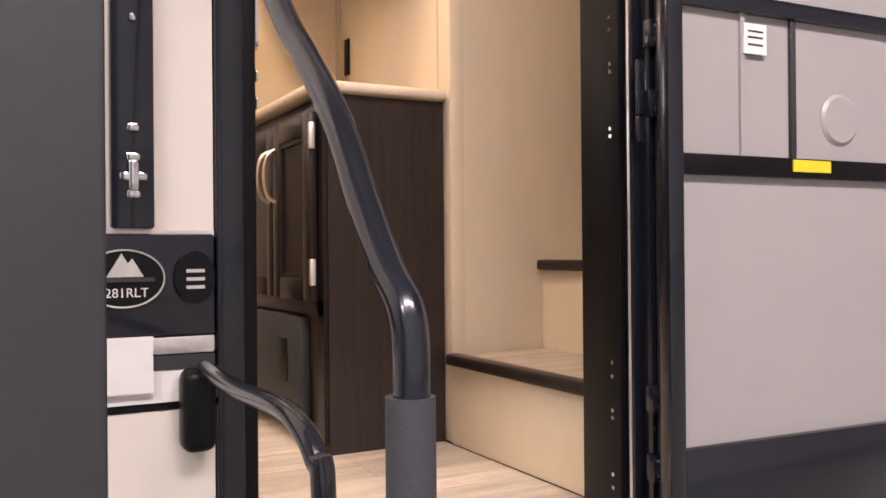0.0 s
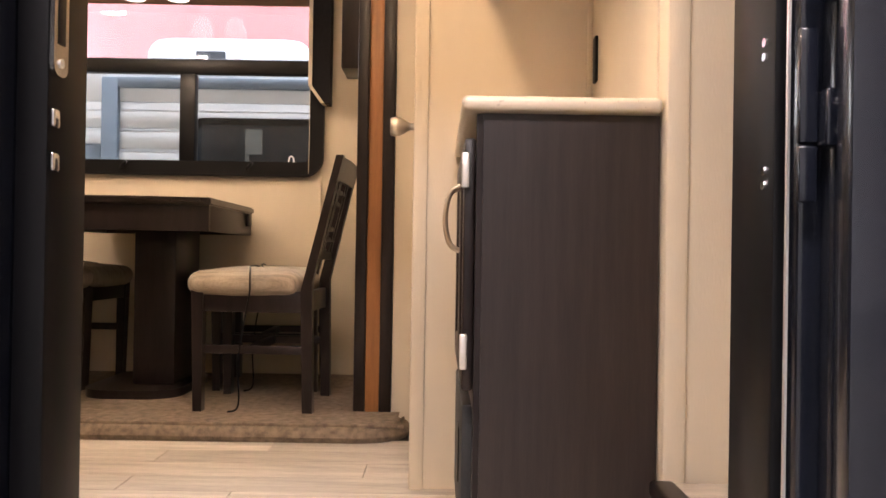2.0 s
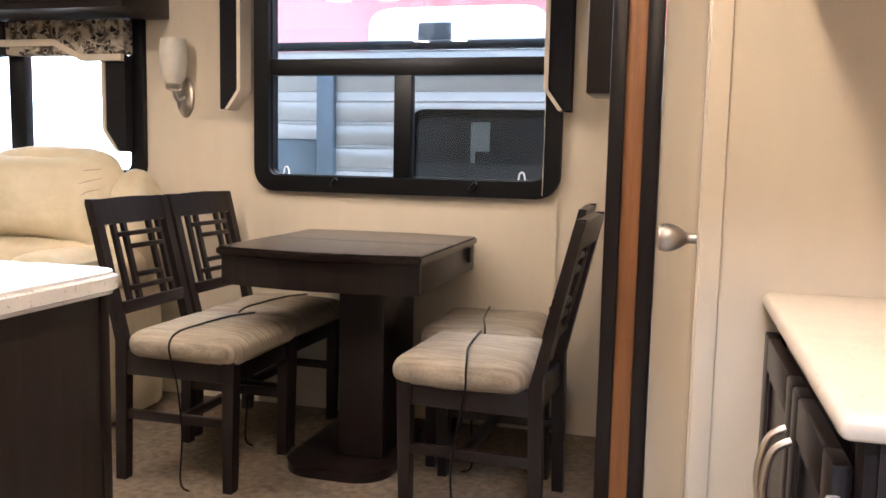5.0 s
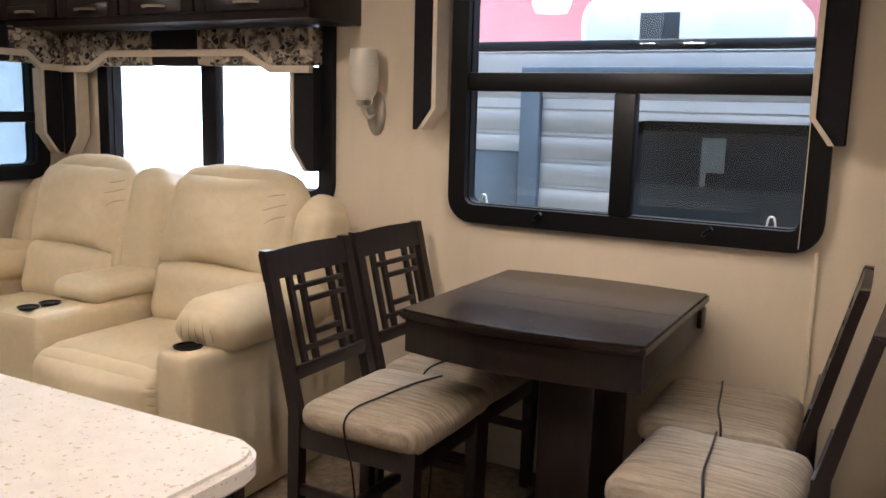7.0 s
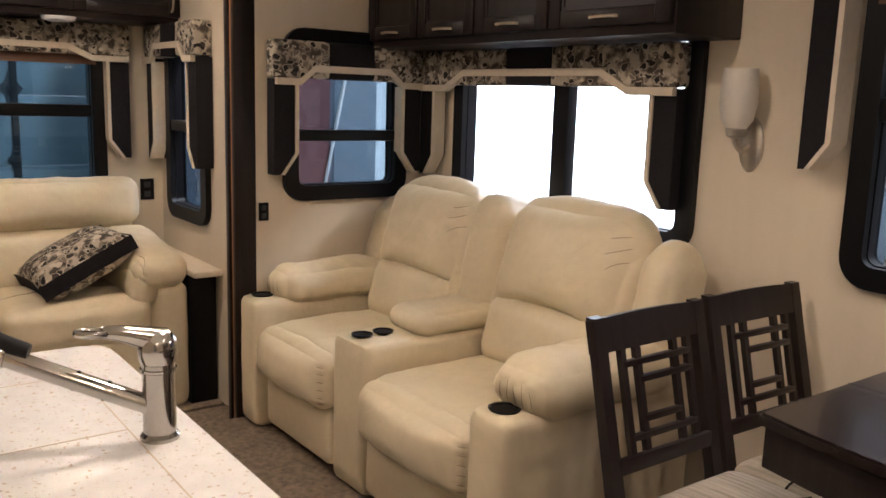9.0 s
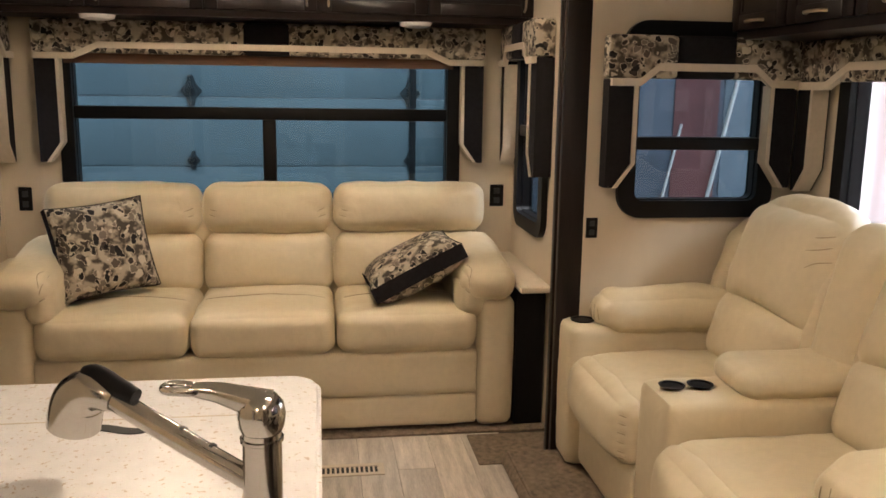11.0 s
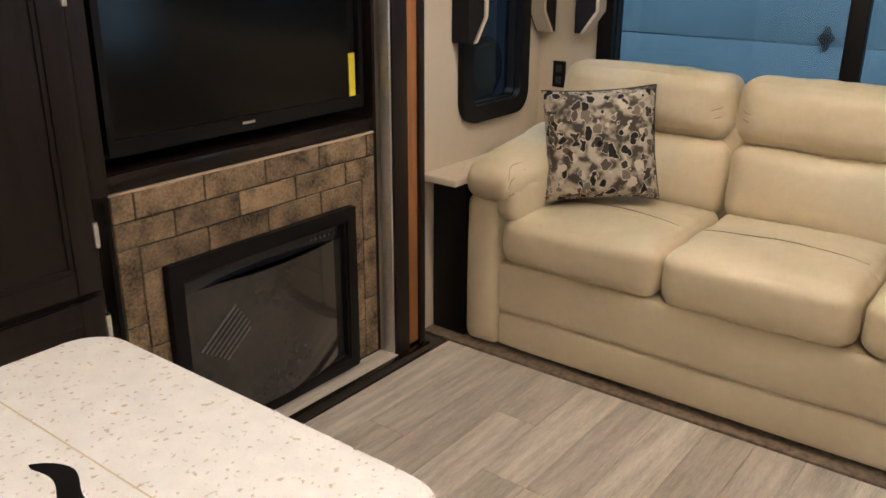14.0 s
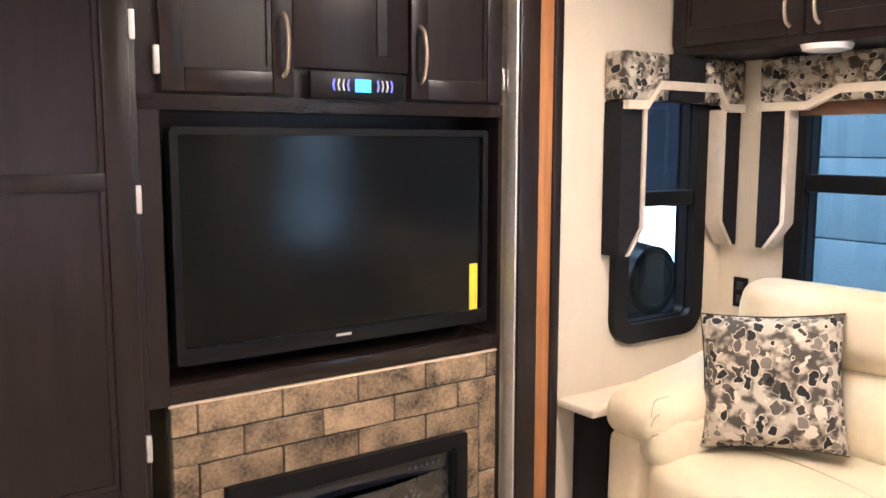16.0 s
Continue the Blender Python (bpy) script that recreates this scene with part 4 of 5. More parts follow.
# entry cabinet: local x runs along world -y, its front faces -x
ent = thing("entry_cabinet", pose(1.278, 0, 0, 0, 0, -90), "dark wooden entry cabinet with two doors and heater", "cabinet")
part("body", B(-1.528, -0.822, 0.0, 0.312, 0.02, 0.864, bev=0.002), SIDEW, ent)
part("side_panel", B(-0.8215, -0.816, -0.001, 0.312, 0.0, 0.864), SIDEW, ent)
part("face_frame", B(-1.528, -0.822, -0.012, 0.0, 0.33, 0.37), DARK, ent)
part("face_frame", B(-0.86, -0.822, -0.012, 0.0, 0.02, 0.864), DARK, ent)
part("face_frame", B(-1.528, -1.50, -0.012, 0.0, 0.02, 0.864), DARK, ent)
for x0, x1, hx in ((-1.515, -1.155, -1.18), (-1.15, -0.855, -1.125)):
    dd = panel_door("door", ent, x0, x1, 0.365, 0.825, -0.013)
    bow_handle(dd, hx, -0.033, 0.69, 0.14)
for hz in (0.437, 0.765):
    hinge(ent, -0.845, -0.012, hz)
part("heater", B(-1.47, -0.95, -0.03, 0.0, 0.04, 0.325, bev=0.008), GREYP, ent, "grey metal heater front")
part("heater_slot", B(-1.12, -1.04, -0.033, -0.03, 0.15, 0.26, bev=0.002), BLACK, ent)
part("rating_plate", B(-0.816, -0.8145, 0.155, 0.255, 0.035, 0.113), BLACK, ent, "black rating plate")
for k, w in enumerate((0.05, 0.07, 0.06, 0.085, 0.085)):
    part("print_line", B(-0.8146, -0.814, 0.165, 0.165 + w, 0.045 + 0.013 * k, 0.049 + 0.013 * k), GREYP, ent)
ctop = bmesh.new()
box(ctop, 1.238, 1.590, 0.79, 1.528, 0.866, 0.892, bev=0.010, seg=3)
tagged(part("worktop", ctop, COUNTER), "cream solid-surface top on the entry cabinet", "worktop")
vent = thing("switch_plate", pose(1.592, 0, 0, 0, 0, -90), "black switch plate on the alcove wall", "switch")
part("plate", B(-1.47, -1.435, -0.008, 0.0, 1.052, 1.168, bev=0.003), BLACK, vent)

bath = thing("door_2", pose(1.137, 0, 0, 0, 0, -90), "grey-brown bathroom door with a nickel knob", "door", kind="structure")
part("leaf", B(-2.275, -1.605, 0.006, 0.04, 0.01, 1.945, bev=0.003), material("taupe_door", (0.16, 0.125, 0.10), 0.35, noise_scale=4, vary=0.15, stretch=(8, 8, 0.6)), bath)
part("knob", sweep(bmesh.new(), [(-1.66, 0.006, 0.964), (-1.66, -0.02, 0.964), (-1.66, -0.04, 0.964), (-1.66, -0.06, 0.964), (-1.66, -0.076, 0.964)], lambda t: 0.010 + 0.017 * max(0, math.sin(max(0, t - 0.3) / 0.7 * 2.3)), 18), NICKEL, bath, "flared brushed nickel knob")
part("rose", rod(bmesh.new(), (-1.66, 0.006, 0.964), (-1.66, -0.008, 0.964), 0.028, 0.024, seg=24), NICKEL, bath)
part("casing", B(-1.60, -1.555, -0.008, -0.001, 0.0, 1.99, bev=0.003), WALL, bath)

# overhead cabinet over the recliners
over = thing("overhead_cabinet", pose(0, 2.88, 0), "dark wooden overhead cabinet row with four doors", "cabinet")
part("body", B(-2.672, -0.995, 0.0, 0.318, 1.654, 1.998, bev=0.003), DARK, over)
for k, (x0, x1) in enumerate(((-2.66, -2.29), (-2.28, -1.92), (-1.91, -1.52), (-1.51, -1.003))):
    dd = panel_door("door", over, x0, x1, 1.685, 1.985, -0.001)
    bow_handle(dd, (x0 + x1) / 2, -0.021, 1.712, 0.11, "x")
rear_over = thing("overhead_cabinet", pose(-3.5, 0, 0, 0, 0, 90), "dark wooden overhead cabinet row over the sofa", "cabinet")
part("body", B(-0.128, 2.308, 0.0, 0.298, 1.755, 2.148, bev=0.003), DARK, rear_over)
for k in range(5):
    x0 = -0.12 + 0.487 * k
    dd = panel_door("door", rear_over, x0 + 0.003, x0 + 0.484, 1.785, 2.13, -0.001)
    bow_handle(dd, x0 + (0.44 if k % 2 == 0 else 0.047), -0.021, 1.865, 0.11)
for y in (0.40, 1.78):
    puck = thing("puck_light", pose(-3.55, y, 1.755), "white round puck light under the cabinet", "light", "puck lights")
    part("housing", lathe(bmesh.new(), [(0.045, -0.022), (0.068, -0.016), (0.075, 0.0)], seg=28), WHITE, puck)

# ---- entertainment slide-out (local x runs along world -x) ----
ent_m = pose(0, -0.115, -0.012, 0, 0, 180)
unit = thing("media_cabinet", ent_m, "dark wooden media wall with doors and a screen niche", "cabinet")
part("stile", B(1.69, 1.738, 0.0, 0.45, 0.86, 1.55), DARK, unit)
part("stile", B(2.722, 2.735, 0.0, 0.45, 0.035, 1.55), DARK, unit)
part("shelf", B(1.738, 2.722, 0.0, 0.45, 0.862, 0.908, bev=0.003), DARKH, unit)
part("niche_back", B(1.738, 2.722, 0.16, 0.2, 0.908, 1.55), DARK, unit)
part("niche_top", B(1.69, 2.735, 0.0, 0.45, 1.55, 1.585), DARKH, unit)
part("upper_box", B(1.69, 2.735, 0.012, 0.45, 1.585, 2.148), DARK, unit)
for x0, x1, hx in ((1.742, 2.068, 2.04), (2.412, 2.728, 2.44)):
    dd = panel_door("door", unit, x0, x1, 1.592, 2.12, 0.011)
    bow_handle(dd, hx, -0.009, 1.71, 0.15)
part("centre_panel", B(2.072, 2.408, 0.0, 0.012, 1.66, 2.12, bev=0.003), DARK, unit)
part("centre_recess", B(2.31, 2.34, -0.003, 0.001, 1.70, 2.12), BLACK, unit)
tall = thing("tall_cabinet", ent_m, "dark wooden tall cabinet with upper and lower doors", "cabinet")
part("body", B(1.16, 1.69, 0.0, 0.45, 0.035, 2.148, bev=0.002), DARK, tall)
panel_door("door", tall, 1.17, 1.672, 0.635, 1.98, -0.001, rail=0.06, rails=(1.37,))
panel_door("door", tall, 1.17, 1.672, 0.06, 0.615, -0.001, rail=0.06)
for hz in (0.53, 0.775, 1.35, 1.73):
    hinge(tall, 1.680, 0.004, hz)
for hx in (1.735, 2.735):
    hinge(unit, hx, 0.016, 1.66)
radio = thing("radio", ent_m, "black stereo panel with lit blue display", "radio")
part("face", B(2.108, 2.385, -0.016, -0.001, 1.585, 1.655, bev=0.005), BLACK, radio)
part("display", B(2.235, 2.28, -0.0185, -0.016, 1.605, 1.637), glow("blue_display", (0.05, 0.25, 1.0), 1.6), radio, "lit blue display")
BLUELIT = glow("blue_buttons", (0.12, 0.12, 0.7), 0.8)
for k in range(4):
    for sx in (-1, 1):
        cxk = 2.257 + sx * (0.042 + 0.014 * k)
        part("button", prism(bmesh.new(), [(cxk, 1.607), (cxk + 0.004, 1.607), (cxk + 0.004 + sx * 0.004, 1.621), (cxk + 0.004, 1.636), (cxk, 1.636), (cxk + sx * 0.004, 1.621)], "y", -0.018, -0.0155), STEEL if k in (1, 2) else BLUELIT, radio, "lit button")

tv = thing("television", ent_m, "large black flat-screen television in the niche", "television")
part("bezel", ring(bmesh.new(), rounded(1.765, 2.70, 0.945, 1.512, 0.012, 3), rounded(1.785, 2.68, 0.985, 1.494, 0.006, 3), 0.02, 0.06), BLACK, tv)
part("screen", B(1.784, 2.681, 0.030, 0.05, 0.984, 1.495), SCREEN, tv)
part("mark", B(2.19, 2.235, 0.0185, 0.0205, 0.965, 0.972), STEEL, tv)
part("label", B(2.64, 2.668, 0.0265, 0.0295, 0.968, 1.122), YELLOW, tv, "yellow energy label")

# fireplace surround of stone tiles and the electric fire
surround = thing("fireplace_surround", ent_m, "brown mottled stone tile fireplace surround", "fireplace")
part("backing", slab_with_holes(bmesh.new(), 1.732, 2.72, 0.035, 0.86, 0.02, [(1.87, 2.585, 0.06, 0.63)]), GROUT, surround)
part("edge_strip", B(1.732, 2.72, -0.004, 0.02, 0.856, 0.8615), material("stone_edge", (0.62, 0.50, 0.36), 0.5, noise_scale=20, vary=0.2), surround, "light polished top edge")
tiles = []
for row, (z0, z1, first) in enumerate(((0.784, 0.855, 1.80), (0.709, 0.780, 1.915), (0.634, 0.705, 1.80))):
    lo, hi = (1.734, 2.718) if row < 2 else (1.80, 2.652)
    cuts = [lo] + [first + 0.22 * k for k in range(-1, 6) if lo + 0.02 < first + 0.22 * k < hi - 0.02] + [hi]
    tiles += [(a + 0.002, b - 0.002, z0, z1) for a, b in zip(cuts, cuts[1:])]
for a, b, starts in ((1.734, 1.80, (0.709, 0.49, 0.27, 0.05)), (1.80, 1.862, (0.634, 0.415, 0.195, 0.05)), (2.594, 2.652, (0.634, 0.415, 0.195, 0.05)), (2.652, 2.718, (0.709, 0.49, 0.27, 0.05))):
    for top, bot in zip(starts, starts[1:]):
        tiles.append((a + 0.002, b - 0.002, bot + 0.003, top - 0.001))
for a, b, c, d in tiles:
    part("stone_tile", B(a, b, -0.006, 0.004, c, d, bev=0.0025, seg=1), STONE, surround)

fire = thing("electric_fireplace", ent_m, "black electric fireplace with a bowed glass front", "fireplace")
part("frame", ring(bmesh.new(), rounded(1.862, 2.594, 0.05, 0.636, 0.01, 3), rounded(1.902, 2.554, 0.088, 0.596, 0.006, 3), -0.028, 0.05), BLACK, fire)
part("inner_frame", ring(bmesh.new(), rounded(1.900, 2.556, 0.086, 0.598, 0.008, 3), rounded(1.912, 2.544, 0.098, 0.586, 0.006, 3), -0.020, 0.05), BLACK, fire)
part("control_strip", B(1.912, 2.544, -0.010, 0.04, 0.535, 0.586, bev=0.004), GLOSS, fire)
for k in range(6):
    part("button", rod(bmesh.new(), (2.40 + 0.02 * k, -0.010, 0.562), (2.40 + 0.02 * k, -0.013, 0.562), 0.005, seg=10), GREYP, fire)
bow = bmesh.new()
pts = [(1.912 + 0.632 * k / 16, 0.0 - 0.045 * math.sin(math.pi * k / 16)) for k in range(17)]
prism(bow, pts + [(u, v + 0.006) for u, v in reversed(pts)], "z", 0.098, 0.535)
part("glass_front", bow, FIREGLASS, fire, "dark bowed glass")
part("firebox", B(1.92, 2.536, 0.06, 0.2, 0.1, 0.56), BLACK, fire)
PRINT = material("pale_print", (0.17, 0.165, 0.165), 0.6, noise_scale=60, vary=0.3)
for k in range(7):
    bm = B(-0.115 + 0.006 * k, 0.105 - 0.011 * k, -0.0006, 0.0004, -0.0016 - 0.002 * (k == 0), 0.0016 + 0.002 * (k == 0))
    bm.transform(Matrix.Translation((2.03 + 0.009 * k, -0.0315 - 0.0012 * k, 0.425 - 0.0125 * k)) @ Matrix.Rotation(radians(-38), 4, "Y"))
    part("print_line", bm, PRINT, fire, "pale printed warning line")

tv_post = thing("trim_slide", pose(0, 0, 0), "dark wood slide-out trim with an oak strip", "trim", kind="structure")
part("dark_strip", B(-2.82, -2.745, -0.10, -0.045, 0.0, 2.148, bev=0.004), DARK, tv_post)
part("oak_strip", B(-2.88, -2.82, -0.10, -0.055, 0.03, 2.148, bev=0.003), OAK, tv_post, "orange oak strip")
part("dark_strip", B(-2.912, -2.88, -0.125, -0.045, 0.0, 2.148, bev=0.004), DARK, tv_post)
part("seal", B(-2.748, -2.738, -0.10, -0.055, 0.03, 2.148, bev=0.002), STEEL, tv_post, "pale rubber seal strip")
solid("trim_ledge", B(-2.89, -1.16, -0.03, -0.002, 0.0, 0.034, bev=0.004), DARKH, "dark wooden sill of the media slide-out", "trim")
solid("floor_media", B(-2.74, -1.16, -0.6, -0.03, 0.0, 0.03), PLANK, "pale vinyl floor under the media slide-out", "floor")
solid("wall_media_back", B(-2.80, -1.10, -0.62, -0.58, 0.0, 2.15), WALL, "outer wall of the media slide-out", "wall")
solid("wall_media_end", B(-2.80, -2.74, -0.62, -0.126, 0.0, 2.15), WALL, "end wall of the media slide-out", "wall")
solid("wall_media_end_2", B(-1.155, -1.10, -0.62, -0.13, 0.0, 2.15), WALL, "end wall of the media slide-out", "wall")

# ---- kitchen island ----
isl = thing("kitchen_island", pose(0, 0, 0), "dark wooden kitchen island base", "island")
part("body", B(-1.21, 0.11, 0.70, 1.30, 0.0, 0.851, bev=0.004), SIDEW, isl)
part("plinth", B(-1.215, 0.115, 0.695, 1.305, 0.0, 0.06, bev=0.003), DARK, isl)
part("corner_post", B(0.095, 0.114, 1.28, 1.304, 0.06, 0.851, bev=0.003), DARK, isl)
part("corner_post", B(0.095, 0.114, 0.696, 0.72, 0.06, 0.851, bev=0.003), DARK, isl)
itop = prism(bmesh.new(), rounded(-1.25, 0.145, 0.652, 1.335, 0.07, 8), "z", 0.853, 0.893)
bmesh.ops.bevel(itop, geom=[e for e in itop.edges if abs(e.verts[0].co.z - e.verts[1].co.z) < 1e-4], offset=0.009, segments=3, affect="EDGES")
itop_ob = tagged(part("island_top", itop, STONE_TOP), "speckled cream solid-surface island top", "worktop")
cover = thing("sink_cover", pose(0, 0, 0), "speckled solid-surface sink cover with finger slot", "sink cover")
part("seam", B(-1.05, -0.36, 1.2235, 1.2255, 0.8925, 0.8938), CREAM, cover)
part("seam", B(-0.72, -0.718, 0.74, 1.2235, 0.8925, 0.8938), CREAM, cover)
part("seam", B(-1.0415, -1.0395, 0.74, 1.2235, 0.8925, 0.8938), CREAM, cover)
wave = [(-0.075 + 0.15 * k / 20, 0.011 * math.sin(2.2 * math.pi * (k / 20 - 0.5)), 0.0125 * math.sqrt(max(0.0, 1 - (k / 10 - 1) ** 2)) + 0.001) for k in range(21)]
outline = [(-0.995 + u + w, 0.995 + v) for v, u, w in wave] + [(-0.995 + u - w, 0.995 + v) for v, u, w in reversed(wave)]
part("finger_slot", prism(bmesh.new(), outline, "z", 0.892, 0.8944), BLACK, cover, "dark wavy finger slot")

tap = thing("kitchen_tap", pose(-0.66, 1.258, 0.893), "brushed nickel pull-out kitchen tap on the island", "tap")
part("base", lathe(bmesh.new(), [(0.031, 0.0), (0.031, 0.006), (0.026, 0.012), (0.0255, 0.112), (0.0285, 0.114), (0.0285, 0.118), (0.026, 0.119), (0.026, 0.126)], seg=32), TAPMETAL, tap)
part("spout", sweep(bmesh.new(), [(0.0, -0.01, 0.055), (-0.025, -0.066, 0.08), (-0.074, -0.166, 0.125), (-0.098, -0.21, 0.145)], 0.0155, 18), TAPMETAL, tap)
for u in (0.30, 0.50):
    part("collar", rod(bmesh.new(), (-0.098 * u, -0.01 - 0.2 * u, 0.055 + 0.09 * u), (-0.098 * u - 0.002, -0.015 - 0.2 * u, 0.057 + 0.09 * u), 0.0165, seg=18), BLACK, tap)
part("spray_head", sweep(bmesh.new(), [(-0.094, -0.202, 0.142), (-0.110, -0.234, 0.150), (-0.124, -0.258, 0.134), (-0.132, -0.270, 0.092)], lambda t: 0.018 + 0.019 * math.sin(min(1, t * 1.15) * math.pi / 2), 24), TAPMETAL, tap, "bulbous spray head")
part("spray_button", sweep(bmesh.new(), [(-0.078, -0.172, 0.150), (-0.094, -0.202, 0.161), (-0.108, -0.228, 0.174), (-0.119, -0.247, 0.174)], lambda t: 0.007 + 0.008 * math.sin(math.pi * min(1, t * 0.7 + 0.2)), 12), BLACK, tap, "black spray button")
part("cap", lathe(bmesh.new(), [(0.027, 0.127), (0.030, 0.135), (0.0315, 0.150), (0.029, 0.165), (0.020, 0.176), (0.008, 0.180), (0.001, 0.1805)], seg=32), TAPMETAL, tap)
part("lever", sweep(bmesh.new(), [(0.0, 0.01, 0.160), (0.0, -0.025, 0.171), (0.0, -0.055, 0.181), (0.0, -0.085, 0.186)], lambda t: 0.022 - 0.013 * t, 16), TAPMETAL, tap, "curved lever")
part("lever_loop", sweep(bmesh.new(), [(0.0, -0.075, 0.184), (-0.013, -0.09, 0.187), (-0.012, -0.112, 0.189), (0.0, -0.121, 0.189), (0.012, -0.112, 0.189), (0.013, -0.09, 0.187), (0.0, -0.075, 0.184)], 0.0055, 10), TAPMETAL, tap, "open loop at the lever's end")


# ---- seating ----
# darker leather tone, painting the shade inside folds and seams
CREASE_SHADE = material("leather_crease_shade", (0.36, 0.285, 0.185), 0.6, noise_scale=40, vary=0.2)


def pad(name, parent, lines, *a, label="", arch=0.0, **k):
    """A cushion with sewn gathers: each line is pressed into the leather and its fold's shade drawn as a thin dark
    tube.
    """
    bm = cushion(bmesh.new(), *a, **k)
    bm.normal_update()
    paths = []
    for line in lines:
        path = []
        for p in line:
            p = Vector(p)
            v = min(bm.verts, key=lambda q: (q.co - p).length_squared)
            path.append(p - v.normal * (p - v.co).dot(v.normal))
        paths.append(path)
    moves = {}
    for path in paths:
        for u, w in zip(path, path[1:]):
            d = w - u
            for v in bm.verts:
                t = max(0, min(1, (v.co - u).dot(d) / d.length_squared))
                far = (v.co - u - d * t).length
                if far < 0.02:
                    moves[v] = max(moves.get(v, 0), 0.006 * (1 - far / 0.02) ** 2)
    for v, amount in moves.items():
        v.co -= v.normal * amount
    if arch:
        zs = [v.co.z for v in bm.verts]
        xs = [v.co.x for v in bm.verts]
        mid, low, cx, hx = (max(zs) + min(zs)) / 2, min(zs), (max(xs) + min(xs)) / 2, (max(xs) - min(xs)) / 2
        for v in bm.verts:
            if v.co.z < mid:
                v.co.z += arch * (mid - v.co.z) / (mid - low) * (1 - ((v.co.x - cx) / hx) ** 2)
    ob = part(name, bm, LEATHER, parent, label)
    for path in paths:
        part("seam", sweep(bmesh.new(), path, lambda t: 0.0005 + 0.0012 * math.sin(math.pi * min(1, t * 0.9 + 0.1)), 6), CREASE_SHADE, ob)
    return ob


sofa = thing("sofa", pose(0, 0, 0.008), "cream leather three-seat sofa with split back cushions", "sofa")
part("base", C(-3.70, -3.045, 0.19, 2.01, 0.02, 0.36, r=0.02, n=8, wrinkle=0.002), LEATHER, sofa)
part("front_panel", C(-3.10, -3.03, 0.20, 2.0, 0.165, 0.352, r=0.016, puff=(0.006, 0, 0), n=10, wrinkle=0.002), LEATHER, sofa)
part("front_panel", C(-3.10, -3.034, 0.20, 2.0, 0.022, 0.160, r=0.014, puff=(0.004, 0, 0), n=10, wrinkle=0.002), LEATHER, sofa)
part("back_frame", C(-3.74, -3.60, 0.10, 2.10, 0.05, 0.93, r=0.05, n=8, wrinkle=0.002), LEATHER, sofa)
SEATS = ((0.202, 0.800), (0.806, 1.396), (1.402, 2.0))
for k, (a, b) in enumerate(SEATS):
    cross = [(-3.285 + 0.006 * math.sin(i), a + 0.03 + (b - a - 0.06) * i / 9, 0.56) for i in range(10)]
    pad("seat_cushion", sofa, [cross], -3.60, -3.015, a, b, 0.352, 0.535, r=0.055, puff=(0.012, 0.002, 0.026), n=30, wrinkle=0.006, seed=k)
    ya, yb = a - (0.09 if k == 0 else 0), b + (0.125 if k == 2 else 0)
    tilt = Matrix.Translation((-3.60, 0, 0.5)) @ Matrix.Rotation(radians(-9), 4, "Y") @ Matrix.Translation((3.60, 0, -0.5))
    part("back_cushion", C(-3.66, -3.50, a + 0.002, b - 0.002, 0.50, 0.778, r=0.06, puff=(0.034, 0.002, 0.004), n=16, wrinkle=0.006, seed=k + 5, m=tilt), LEATHER, sofa)
    lines = []
    for sgn, y in ((1, a), (-1, b)):
        if not (k == 0 and sgn == 1) and not (k == 2 and sgn == -1):
            lines += [[(-3.52, y + sgn * 0.006, 0.905 - 0.03 * i), (-3.50, y + sgn * 0.03, 0.90 - 0.03 * i), (-3.49, y + sgn * (0.06 - 0.015 * i), 0.895 - 0.03 * i)] for i in range(2)]
    pad("head_cushion", sofa, lines, -3.69, -3.485, ya + 0.002, yb - 0.002, 0.778, 1.008, r=0.068, puff=(0.026, 0.002, 0.010), n=30, wrinkle=0.007, seed=k + 9, m=tilt)
for y0, y1, s in ((0.04, 0.20, 0), (2.002, 2.165, 1)):
    part("arm", C(-3.68, -3.03, y0, y1, 0.004, 0.585, r=0.045, puff=(0.01, 0.008, 0.0), n=14, wrinkle=0.003), LEATHER, sofa)
    a, b = (0.048, 0.288) if s == 0 else (1.918, 2.16)
    roll = Matrix.Translation((-3.05, 0, 0.5)) @ Matrix.Rotation(radians(7), 4, "Y") @ Matrix.Translation((3.05, 0, -0.5))
    inner = b - 0.03 if s == 0 else a + 0.03
    lines = [[(-2.99, inner, 0.58 + 0.030 * k), (-3.03, inner + (0.02 if s else -0.02), 0.595 + 0.036 * k), (-3.075, inner, 0.605 + 0.042 * k)] for k in range(4)]
    part("arm_roll", C(-3.58, -3.02, (a + b) / 2 if s == 0 else a - 0.006, b + 0.006 if s == 0 else (a + b) / 2, 0.50, 0.68, r=0.055, puff=(0.012, 0.006, 0.004), n=18, wrinkle=0.008, seed=s), LEATHER, sofa, "soft inner roll of the arm")
    pad("arm_pad", sofa, lines, -3.64, -3.01, a, b, 0.568, 0.722, r=0.07, puff=(0.008, 0.004, 0.010), n=30, wrinkle=0.006, seed=s * 3, m=roll, label="padded cream arm roll")


